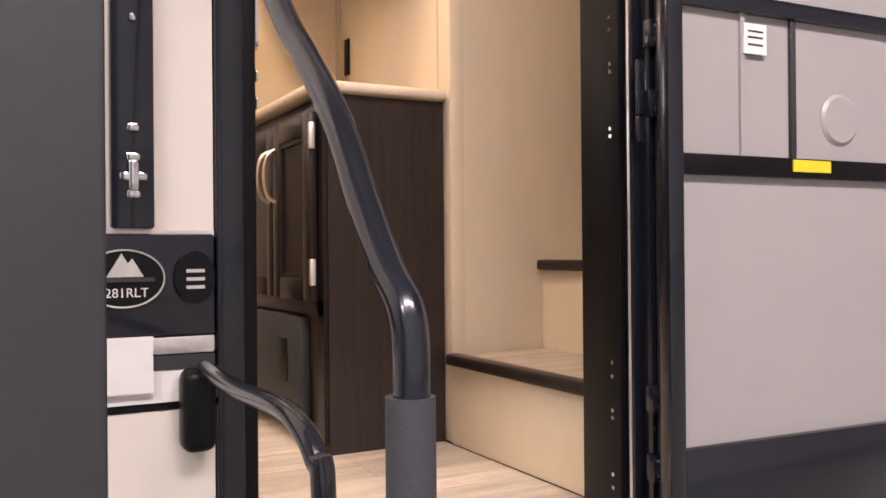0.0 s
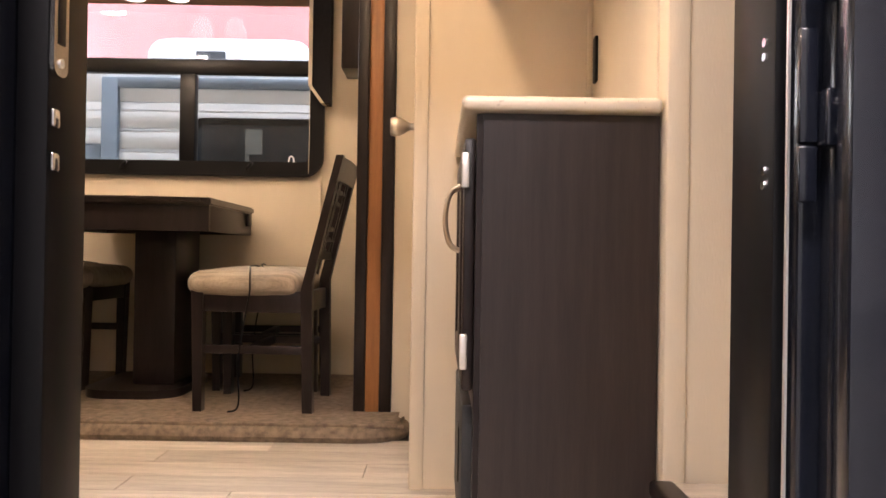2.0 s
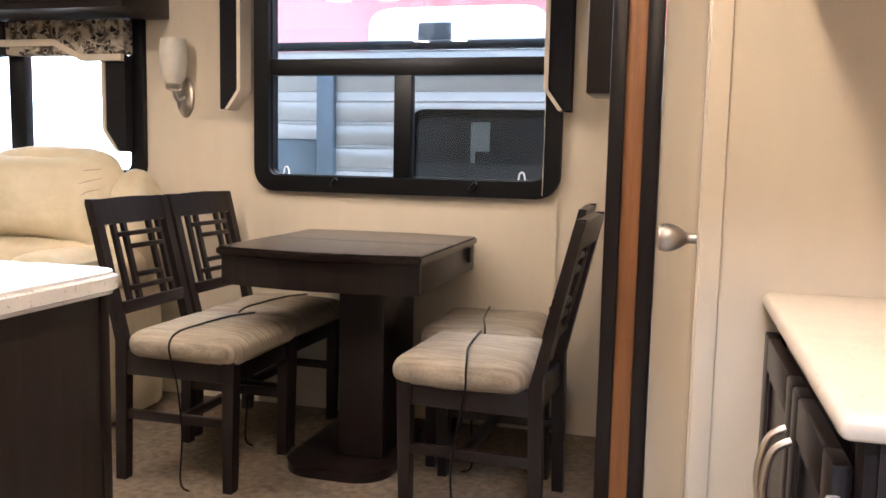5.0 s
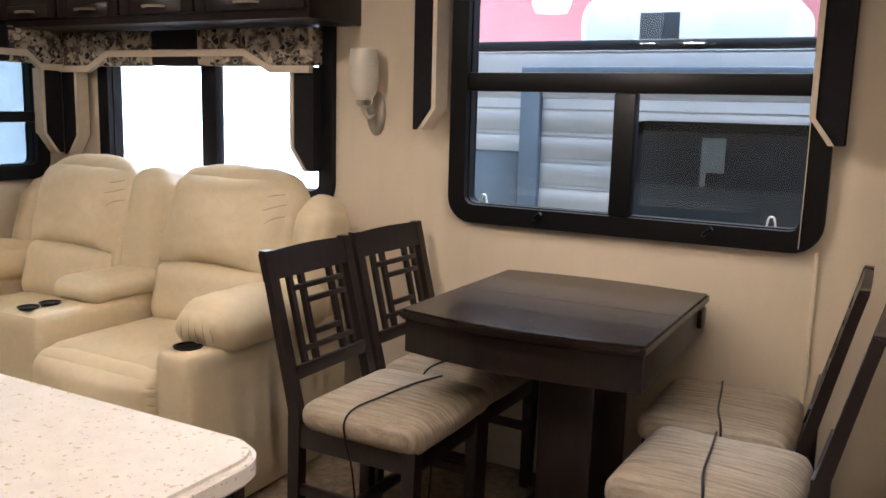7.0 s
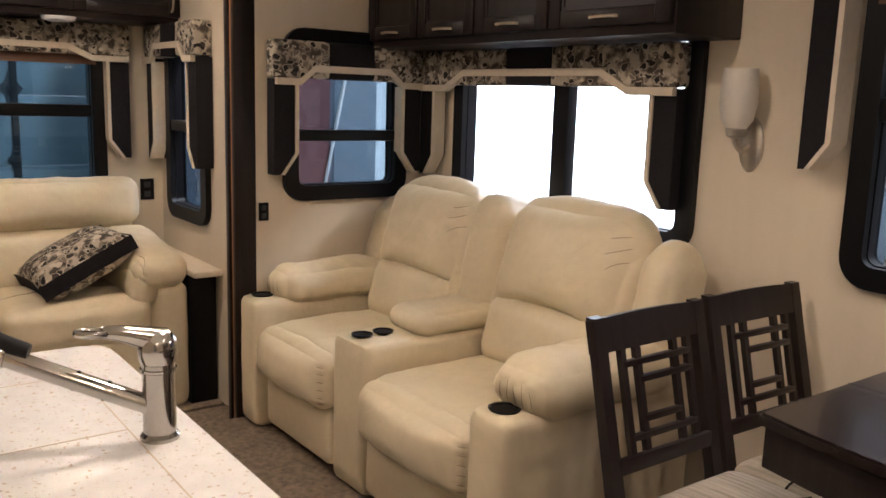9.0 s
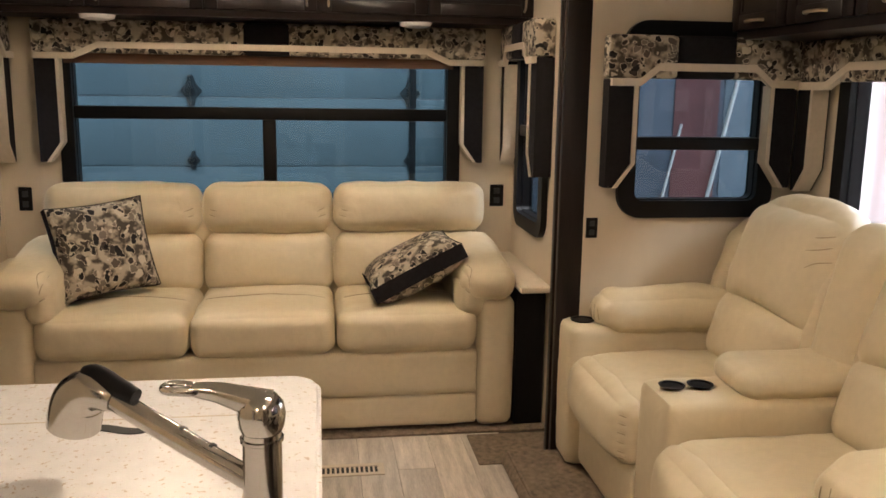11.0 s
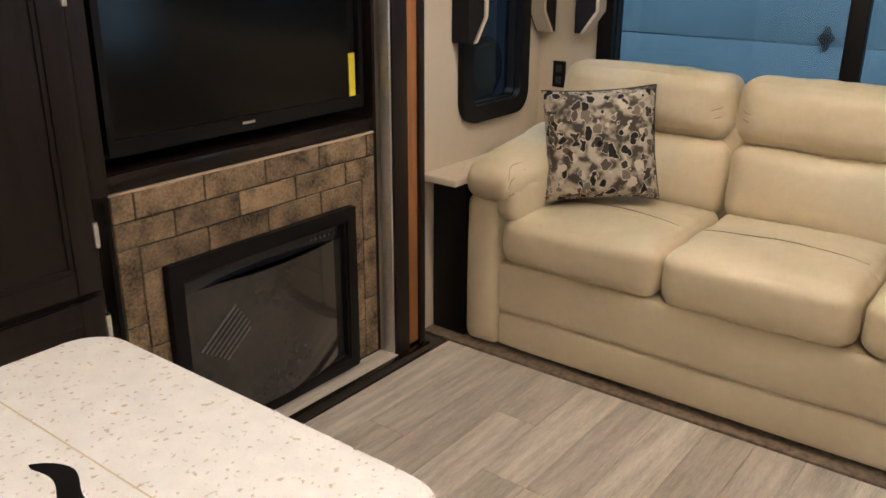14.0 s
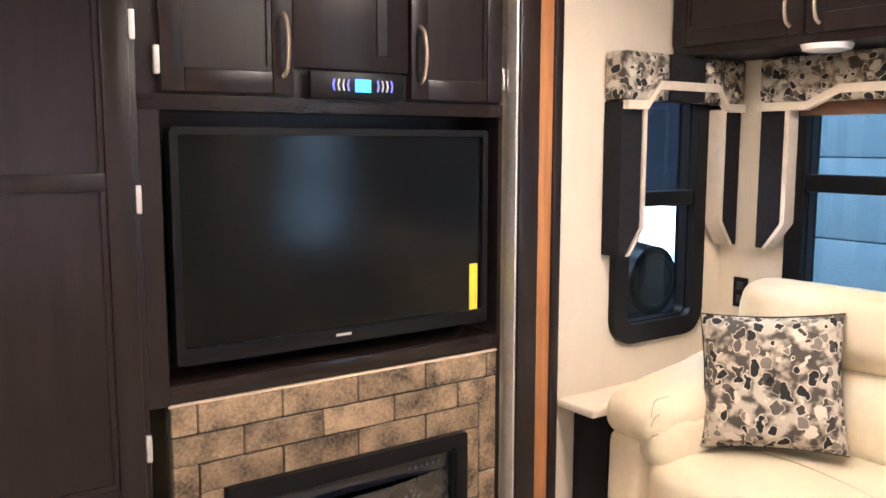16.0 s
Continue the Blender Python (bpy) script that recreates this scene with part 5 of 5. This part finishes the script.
def pillow(m, label, h=0.2):
    p = thing("throw_pillow", m, label, "pillow", "throw pillows")
    bm = bmesh.new()
    n = 20
    top, bot = {}, {}
    for i in range(n + 1):
        for j in range(n + 1):
            u, v = 2 * i / n - 1, 2 * j / n - 1
            pinch = 1 - 0.06 * (1 - u * u) * abs(v) ** 3 - 0.06 * (1 - v * v) * abs(u) ** 3
            th = 0.062 * ((1 - u ** 4) * (1 - v ** 4)) ** 0.6 + 0.030 - 0.035 * math.exp(-(u * u + v * v) * 60)
            th += 0.004 * noise.noise(Vector((u * 3, v * 3, 0.3)))
            top[i, j] = bm.verts.new((u * h * pinch, v * h * pinch, th))
            bot[i, j] = bm.verts.new((u * h * pinch, v * h * pinch, -th))
    for i in range(n):
        for j in range(n):
            bm.faces.new((top[i, j], top[i + 1, j], top[i + 1, j + 1], top[i, j + 1]))
            bm.faces.new((bot[i, j + 1], bot[i + 1, j + 1], bot[i + 1, j], bot[i, j]))
    part("cover", bm, FLORAL, p)
    gusset = bmesh.new()
    loop = [(i, 0) for i in range(n)] + [(n, j) for j in range(n)] + [(i, n) for i in range(n, 0, -1)] + [(0, j) for j in range(n, 0, -1)]
    vs = []
    for i, j in loop:
        u, v = 2 * i / n - 1, 2 * j / n - 1
        pinch = 1.012 - 0.06 * (1 - u * u) * abs(v) ** 3 - 0.06 * (1 - v * v) * abs(u) ** 3
        vs.append((gusset.verts.new((u * h * pinch, v * h * pinch, 0.034)), gusset.verts.new((u * h * pinch, v * h * pinch, -0.034))))
    for k in range(len(vs)):
        a, b = vs[k], vs[(k + 1) % len(vs)]
        gusset.faces.new((a[0], a[1], b[1], b[0]))
    part("gusset", gusset, DARKCLOTH, p, "charcoal edge band")
    btn = bmesh.new()
    bmesh.ops.create_uvsphere(btn, u_segments=16, v_segments=8, radius=1, matrix=Matrix.LocRotScale((0, 0, 0.055), None, (0.027, 0.027, 0.012)))
    part("button", btn, DARKCLOTH, p, "charcoal covered button")
    return p


def turned(x, y, z, right, up):
    """A pose with local x along right and local y along up."""
    r = Vector(right).normalized()
    u = Vector(up)
    u = (u - r * u.dot(r)).normalized()
    f = r.cross(u)
    return Matrix(((r.x, u.x, f.x, x), (r.y, u.y, f.y, y), (r.z, u.z, f.z, z), (0, 0, 0, 1)))


pillow(turned(-3.335, 0.415, 0.768, (-0.50, 0.86, 0.08), (-0.24, -0.17, 0.95)), "floral throw pillow standing against the sofa back", 0.198)
pillow(turned(-3.29, 1.745, 0.685, (-0.05, 0.89, 0.45), (-1.0, 0.0, -0.02)), "floral throw pillow leaning over the sofa arm", 0.215)

rec = thing("recliner_loveseat", pose(0, 0, 0.056), "cream leather double recliner with console and cupholders", "recliner")
for x0, x1 in ((-2.665, -2.50), (-1.105, -0.94)):
    part("arm", C(x0, x1, 2.245, 3.05, 0.004, 0.555, r=0.035, puff=(0.006, 0.006, 0.0), n=14, wrinkle=0.003), LEATHER, rec)
    lines = [[(x0 + 0.02 + 0.035 * i, 2.335, 0.56), (x0 + 0.02 + 0.034 * i, 2.34, 0.585), (x0 + 0.02 + 0.03 * i, 2.35, 0.615 + 0.01 * (i % 2))] for i in range(5)]
    pad("arm_pad", rec, lines, x0 - 0.06 if x0 > -2 else x0, x1 + 0.03, 2.36, 2.93, 0.51, 0.675, r=0.08, puff=(0.02, 0.02, 0.012), n=30, wrinkle=0.010, seed=x0, label="soft padded arm cushion")
    cup = (x0 + x1) / 2
    hole = bmesh.new()
    lathe(hole, [(0.044, 0.0), (0.047, 0.005), (0.040, 0.005), (0.038, -0.002), (0.0005, -0.002)], (cup, 2.315, 0.556), 28)
    part("cupholder", hole, BLACK, rec, "black cupholder")
part("console", C(-1.945, -1.715, 2.29, 2.98, 0.004, 0.555, r=0.03, puff=(0.004, 0.004, 0.004), n=12, wrinkle=0.002), LEATHER, rec)
part("console_pad", C(-1.945, -1.715, 2.52, 2.90, 0.54, 0.635, r=0.045, puff=(0.012, 0.012, 0.008), n=14, wrinkle=0.006), LEATHER, rec, "padded console lid")
part("console_back", C(-1.955, -1.735, 2.80, 3.06, 0.50, 1.03, r=0.07, puff=(0.008, 0.02, 0.02), n=14, wrinkle=0.006, m=Matrix.Translation((0, 2.85, 0.5)) @ Matrix.Rotation(radians(-12), 4, "X") @ Matrix.Translation((0, -2.85, -0.5))), LEATHER, rec)
for y in (2.348, 2.435):
    part("cupholder", lathe(bmesh.new(), [(0.036, 0.0), (0.039, 0.004), (0.032, 0.004), (0.030, -0.002), (0.0005, -0.002)], (-1.832, y, 0.5635), 24), BLACK, rec, "black cupholder")
for k, (a, b) in enumerate(((-2.498, -1.948), (-1.712, -1.108))):
    lean = Matrix.Translation((0, 2.80, 0.42)) @ Matrix.Rotation(radians(-16), 4, "X") @ Matrix.Translation((0, -2.80, -0.42))
    part("seat_box", C(a, b, 2.33, 3.0, 0.02, 0.36, r=0.03, n=8, wrinkle=0.002), LEATHER, rec)
    part("seat_cushion", C(a + 0.003, b - 0.003, 2.27, 2.86, 0.30, 0.465, r=0.07, puff=(0.002, 0.03, 0.03), n=18, wrinkle=0.006, seed=k), LEATHER, rec)
    lines = [[(b - 0.008, 2.262, 0.27 + 0.03 * i), (b - 0.016, 2.25, 0.272 + 0.03 * i), (b - 0.026, 2.242, 0.274 + 0.03 * i)] for i in range(6)]
    pad("footrest", rec, lines, a + 0.006, b - 0.006, 2.24, 2.36, 0.245, 0.458, r=0.058, puff=(0.004, 0.05, 0.008), n=26, wrinkle=0.005, seed=k + 2)
    part("front_panel", C(a + 0.006, b - 0.006, 2.285, 2.345, 0.035, 0.25, r=0.025, puff=(0, 0.012, 0), n=12, wrinkle=0.003, seed=k + 4), LEATHER, rec)
    part("lumbar_cushion", C(a + 0.01, b - 0.01, 2.715, 2.93, 0.42, 0.72, r=0.09, puff=(0.004, 0.03, 0.02), n=16, wrinkle=0.006, seed=k + 6, m=lean), LEATHER, rec)
    lines = [[(b + 0.004, 2.88 + 0.01 * i, 0.90 + 0.045 * i), (b - 0.02, 2.84, 0.893 + 0.05 * i), (b - 0.05 - 0.02 * (i == 1), 2.81, 0.878 + 0.058 * i)] for i in range(3)]
    pad("back_cushion", rec, lines, a - 0.01, b + 0.01, 2.735, 2.95, 0.60, 1.06, r=0.10, puff=(0.006, 0.055, 0.04), n=34, wrinkle=0.008, seed=k + 8, m=lean, arch=0.10)
    for s, x in ((-1, b - 0.02), (1, a + 0.02)):
        part("back_wing", C(x - 0.055, x + 0.055, 2.78, 2.99, 0.52, 0.95, r=0.05, puff=(0.004, 0.02, 0.03), n=12, wrinkle=0.006, seed=k + s, m=lean), LEATHER, rec)
wing = Matrix.Translation((-1.0, 2.85, 0.5)) @ Matrix.Rotation(radians(-14), 4, "X") @ Matrix.Translation((1.0, -2.85, -0.5))
part("side_wing", C(-1.10, -0.945, 2.80, 3.02, 0.50, 0.96, r=0.07, puff=(0.006, 0.02, 0.04), n=14, wrinkle=0.006, m=wing), LEATHER, rec)
part("side_wing", C(-2.66, -2.51, 2.80, 3.02, 0.50, 0.93, r=0.07, puff=(0.006, 0.02, 0.04), n=14, wrinkle=0.006, m=wing), LEATHER, rec)

# side counters by the sofa
for y0, y1, lab in ((-0.128, 0.035, "narrow cream counter top beside the sofa"), (2.17, 2.308, "narrow cream counter top beside the sofa")):
    cab = thing("side_cabinet", pose(0, 0, 0.008), "dark narrow side cabinet beside the sofa", "cabinet", "side cabinets")
    part("body", B(-3.79, -3.06, y0 + 0.004, y1 - 0.006, 0.0, 0.608, bev=0.003), BLACK, cab)
    bm = box(bmesh.new(), -3.797, -2.985, y0 + 0.002, y1 + 0.0, 0.617, 0.645, bev=0.008, seg=3)
    tagged(part("counter_top", bm, COUNTER), lab, "worktop", "side counters")


def outlet(m, w, h, label):
    o = thing("power_outlet", m, label, "outlet", "outlets")
    part("plate", B(-w / 2, w / 2, -0.008, 0.0, -h / 2, h / 2, bev=0.003), BLACK, o)
    for dz in (-0.22, 0.22):
        part("socket", B(-w * 0.22, w * 0.22, -0.0105, -0.008, dz * h - h * 0.13, dz * h + h * 0.13, bev=0.002), GREYP, o)


outlet(pose(-3.8, -0.028, 0.925, *R90), 0.06, 0.11, "black power outlet on the rear wall")
outlet(pose(-3.8, 2.228, 0.935, *R90), 0.07, 0.11, "black power outlet on the rear wall")
outlet(pose(-2.674, 2.362, 0.95, *R90), 0.045, 0.078, "small black outlet on the slide-out end wall")

latches = thing("window_latch", pose(0, 3.2, 0), "black latches and white clips of the dinette window", "latch")
for x in (-0.25, 0.32):
    part("latch", sweep(bmesh.new(), [(x, -0.03, 0.985), (x + 0.01, -0.045, 0.995), (x + 0.03, -0.05, 1.012)], 0.007, 8), BLACK, latches)
for x in (-0.475, 0.51):
    part("clip", sweep(bmesh.new(), [(x - 0.013, 0.03, 1.022), (x - 0.007, 0.03, 1.05), (x + 0.007, 0.03, 1.05), (x + 0.013, 0.03, 1.022)], 0.0035, 6), WHITE, latches, "white clip")
part("cord", sweep(bmesh.new(), [(0.60, -0.034, 1.72), (0.602, -0.034, 1.2), (0.60, -0.034, 0.97)], 0.0015, 6), WALL, latches, "thin blind cord")

# ceiling lamps: unseen fixtures added over the room's area lamps
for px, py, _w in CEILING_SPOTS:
    cl = thing("ceiling_light", pose(px, py, 2.15), "round white ceiling light, added out of view", "light", "ceiling lights")
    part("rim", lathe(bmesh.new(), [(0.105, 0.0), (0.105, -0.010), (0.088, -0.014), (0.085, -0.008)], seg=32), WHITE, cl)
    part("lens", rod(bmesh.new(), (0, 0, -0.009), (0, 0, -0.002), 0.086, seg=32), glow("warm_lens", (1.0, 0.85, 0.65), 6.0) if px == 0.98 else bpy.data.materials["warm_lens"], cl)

# ---- the hall outside ----
solid("ground", B(-60, 60, -60, 60, -0.85, -0.75), CONCRETE, "grey concrete hall floor", "ground")
solid("wall_hall_north", B(-14, 14, 10.0, 10.3, -0.75, 6.0), REDWALL, "red-lined wall of the sales hall", "wall")
solid("wall_hall_south", B(-14, 14, -7.3, -7.0, -0.75, 6.0), HALL, "pale wall of the sales hall", "wall")
solid("wall_hall_east", B(14, 14.3, -7.3, 10.3, -0.75, 6.0), HALL, "pale wall of the sales hall", "wall")
solid("wall_hall_west", B(-9.3, -9, -7.3, 10.3, -0.75, 6.0), HALL, "pale wall of the sales hall", "wall")
solid("ceiling_hall", B(-14, 14, -7.3, 10.3, 6.0, 6.2), ROOF, "dull grey hall roof", "ceiling")
solid("backdrop", B(-8.6, -3.2, 8.0, 8.05, -0.75, 4.4), glow("daylight_opening", (0.93, 0.97, 1.0), 5.5), "bright daylight through the hall doors", "backdrop")

FITTING = material("dull_steel_fitting", (0.07, 0.09, 0.10), 0.6, noise_scale=25, vary=0.3)
garage = thing("garage_door", pose(-6.4, 0, 0, 0, 0, 90), "pale blue sectional hall door with dark fittings", "garage door", kind="structure")
for k in range(7):
    z0 = -0.74 + 0.53 * k
    part("section", B(-1.3, 4.4, 0.0, 0.05, z0, z0 + 0.522, bev=0.008), BLUEDOOR, garage)
part("strut", B(2.055, 2.105, -0.03, 0.0, -0.74, 2.95, bev=0.004), GREYP, garage)
for y in (0.38, 2.06):
    for k, w in ((3, 0.62), (4, 1.0)):
        z = -0.70 + 0.53 * k
        part("hinge", prism(bmesh.new(), [(y + w * u, z + w * v) for u, v in ((-0.02, -0.12), (0.02, -0.12), (0.035, -0.06), (0.085, 0), (0.035, 0.06), (0.02, 0.12), (-0.02, 0.12), (-0.035, 0.06), (-0.085, 0), (-0.035, -0.06))], "y", -0.02, 0.0), FITTING, garage, "dark diamond fitting")
        part("roller", rod(bmesh.new(), (y, -0.05, z), (y, -0.02, z), 0.03), GREYP, garage)

nb = thing("camper_trailer", pose(0.0, 3.92, -0.75), "white ribbed camper trailer parked alongside", "trailer")
BLUEGREY = material("blue_grey_panel", (0.20, 0.25, 0.30), 0.5, noise_scale=6, vary=0.1)
part("body", B(-1.15, 5.0, 0.0, 2.3, 0.45, 2.36, bev=0.02), SIDING, nb)
for k in range(15):
    part("rib", B(-1.15, 5.0, -0.014, 0.0, 0.45 + 0.112 * k, 0.45 + 0.112 * k + 0.10, bev=0.010), SIDING, nb)
part("cap_band", B(-1.16, 5.0, -0.02, 0.0, 2.16, 2.355, bev=0.01), WHITE, nb, "smooth white top band")
part("roof_edge", B(-1.17, 5.02, -0.03, 0.02, 2.36, 2.40, bev=0.01), GREYP, nb)
part("corner_panel", B(-0.63, -0.54, -0.05, 0.0, 0.5, 2.29, bev=0.008), BLUEGREY, nb, "blue-grey upright")
part("corner_panel", B(-0.63, 4.5, -0.048, 0.0, 2.235, 2.292, bev=0.008), BLUEGREY, nb, "blue-grey top rail")
part("lower_window", B(-1.05, -0.64, -0.02, -0.013, 1.35, 1.93, bev=0.01), BLUEGREY, nb)
part("window_frame", ring(bmesh.new(), rounded(-0.16, 1.3, 1.2, 2.08, 0.08), rounded(-0.12, 1.26, 1.24, 2.04, 0.06), -0.03, 0.0), BLACK, nb)
part("window_pane", B(-0.12, 1.26, -0.028, -0.0165, 1.24, 2.04), material("dark_trailer_glass", (0.03, 0.038, 0.045), 0.35, noise_scale=4, vary=0.3), nb, "dark glass")
part("window_bar", B(0.145, 0.235, -0.034, -0.0285, 1.885, 2.02), material("grey_blind", (0.22, 0.24, 0.23), 0.6, noise_scale=20, vary=0.1), nb, "pale gap in the blind")
part("window_bar", B(0.145, 0.166, -0.034, -0.0285, 1.83, 1.884), bpy.data.materials["grey_blind"], nb)
# reflection over the lower half of the dark glass, painted as a grey sheet
part("lower_pane", B(-0.119, 1.259, -0.033, -0.0285, 1.241, 1.825), material("grey_glass_reflection", (0.055, 0.066, 0.072), 0.35, noise_scale=4, vary=0.3), nb, "grey sheet standing in for a reflection on the lower glass")
for x in (-0.6, 3.4):
    part("wheel", rod(bmesh.new(), (x, 0.05, 0.33), (x, 0.3, 0.33), 0.33, seg=32), BLACK, nb, "black tyre")
airco = thing("roof_air_conditioner", pose(-0.1, 4.75, 1.61), "white rounded rooftop air conditioner", "air conditioner")
part("shroud", C(-0.5, 0.5, -0.35, 0.35, 0.0, 0.30, r=0.12, n=10, wrinkle=0), WHITE, airco)
part("grille", B(-0.18, 0.0, -0.356, -0.34, 0.06, 0.2, bev=0.005), GREYP, airco)
fan = thing("ceiling_fan", pose(-0.75, 7.2, 3.95), "white hall ceiling fan with still blades", "fan")
part("motor", lathe(bmesh.new(), [(0.05, -0.12), (0.2, -0.1), (0.22, 0.02), (0.06, 0.08)], seg=24), GREYP, fan)
part("rod", rod(bmesh.new(), (0, 0, 0.05), (0, 0, 2.05), 0.025), WHITE, fan)
for k in range(3):
    bm = B(0.18, 0.95, -0.07, 0.07, -0.03, -0.015, bev=0.004)
    bm.transform(Matrix.Rotation(radians(8 + 120 * k), 4, "Z"))
    part("blade", bm, WHITE, fan)
red = thing("red_trailer", pose(-5.2, 3.45, -0.75), "dark blue and red trailer end parked beyond", "trailer")
part("body", B(-0.7, 0.0, -0.9, 1.05, 0.0, 2.9, bev=0.03), material("dark_blue_body", (0.13, 0.155, 0.20), 0.4, noise_scale=3, vary=0.3), red)
part("stripe", B(0.0, 0.012, 0.30, 0.62, 0.2, 2.9), material("dull_red_stripe", (0.20, 0.075, 0.075), 0.5, noise_scale=3, vary=0.3), red, "dull red stripe")
part("side_panel", B(0.0, 0.010, 0.66, 1.04, 0.2, 2.9), BLUEGREY, red, "pale grey side panel")
part("ladder", rod(bmesh.new(), (0.03, 0.55, 1.4), (0.03, 0.8, 2.6), 0.014), WHITE, red, "white ladder rail")
part("ladder", rod(bmesh.new(), (0.03, 0.2, 1.3), (0.03, 0.35, 2.0), 0.010), WHITE, red, "white ladder rail")
# made-up trailer: dark backing, with a glowing pane added for a bright patch
cargo = thing("cargo_trailer", pose(-7.6, -3.6, -0.75), "made-up dark navy trailer with a glowing pane for a bright patch", "trailer")
part("body", B(-1.2, 0.0, -2.2, 1.9, 0.35, 3.3, bev=0.04), material("navy_body", (0.025, 0.032, 0.05), 0.35, noise_scale=3, vary=0.3), cargo)
part("window_frame", ring(bmesh.new(), rounded(-0.30, 0.45, 0.98, 1.66, 0.06), rounded(-0.26, 0.41, 1.02, 1.62, 0.04), -0.02, 0.0), BLACK, cargo).matrix_basis = pose(0.004, 0, 0, 0, 0, 90)
part("window_pane", B(0.004, 0.012, -0.26, 0.41, 1.02, 1.62), glow("bright_patch_glow", (0.9, 0.95, 1.0), 4.0), cargo, "glowing pane added for a bright patch")
for y in (-1.3, 0.9):
    part("wheel", rod(bmesh.new(), (-0.3, y, 0.33), (-0.02, y, 0.33), 0.33, seg=28), BLACK, cargo, "black tyre")
spare = thing("spare_wheel", pose(-3.638, -0.34, 0.945), "black spare wheel cover outside the side window", "wheel")
part("tyre", rod(bmesh.new(), (0, -0.05, 0.0), (0, 0.04, 0.0), 0.14, 0.132, seg=40), BLACK, spare)
wheel_cover = part("cover", lathe(bmesh.new(), [(0.03, 0.008), (0.088, 0.006), (0.093, 0.014), (0.099, 0.012), (0.105, 0.0)], seg=40), GREYP, spare)
wheel_cover.matrix_basis = pose(0, 0.04, 0, -90, 0, 0)
part("mount", B(-0.03, 0.03, -0.1, -0.045, -1.695, 0.0), GLOSS, spare)

# floor register and planks
reg = thing("floor_register", pose(-2.69, 1.43, 0.0), "pale slotted floor register", "vent")
reg_frame = part("frame", ring(bmesh.new(), rounded(-0.05, 0.05, -0.145, 0.145, 0.006, 2), rounded(-0.028, 0.028, -0.125, 0.125, 0.004, 2), -0.004, 0.0), CREAM, reg)
reg_frame.matrix_basis = pose(0, 0, 0, -90, 0, 0)
part("well", B(-0.03, 0.03, -0.126, 0.126, -0.003, 0.0008), BLACK, reg)
for k in range(14):
    part("slat", B(-0.028, 0.028, -0.122 + 0.0185 * k, -0.114 + 0.0185 * k, 0.0, 0.003), CREAM, reg)

FLOOR = bpy.data.objects["floor"]
rng = random.Random(4)
shapes = {}
yy = 0.0
while yy < 2.09:
    y0, y1 = yy, min(yy + 0.148, 2.095)
    x = -2.998 - rng.choice((0.0, 0.3, 0.6))
    while x < 1.59:
        a, b = max(x, -2.998), min(x + 0.92, 1.588)
        key = (round(b - a, 3), round(y1 - y0, 3))
        if key[0] > 0.02:
            if key not in shapes:
                bm = B(0.0008, b - a - 0.0008, 0.0006, y1 - y0 - 0.0006, -0.006, 0.0, bev=0.0012, seg=1)
                me = bpy.data.meshes.new("plank")
                bm.normal_update()
                bm.to_mesh(me)
                bm.free()
                me.materials.append(PLANK)
                shapes[key] = me
            pl = new("plank", shapes[key])
            pl.parent = FLOOR
            pl.matrix_basis = Matrix.Translation((a, y0, 0.0))
        x += 0.92
    yy += 0.148
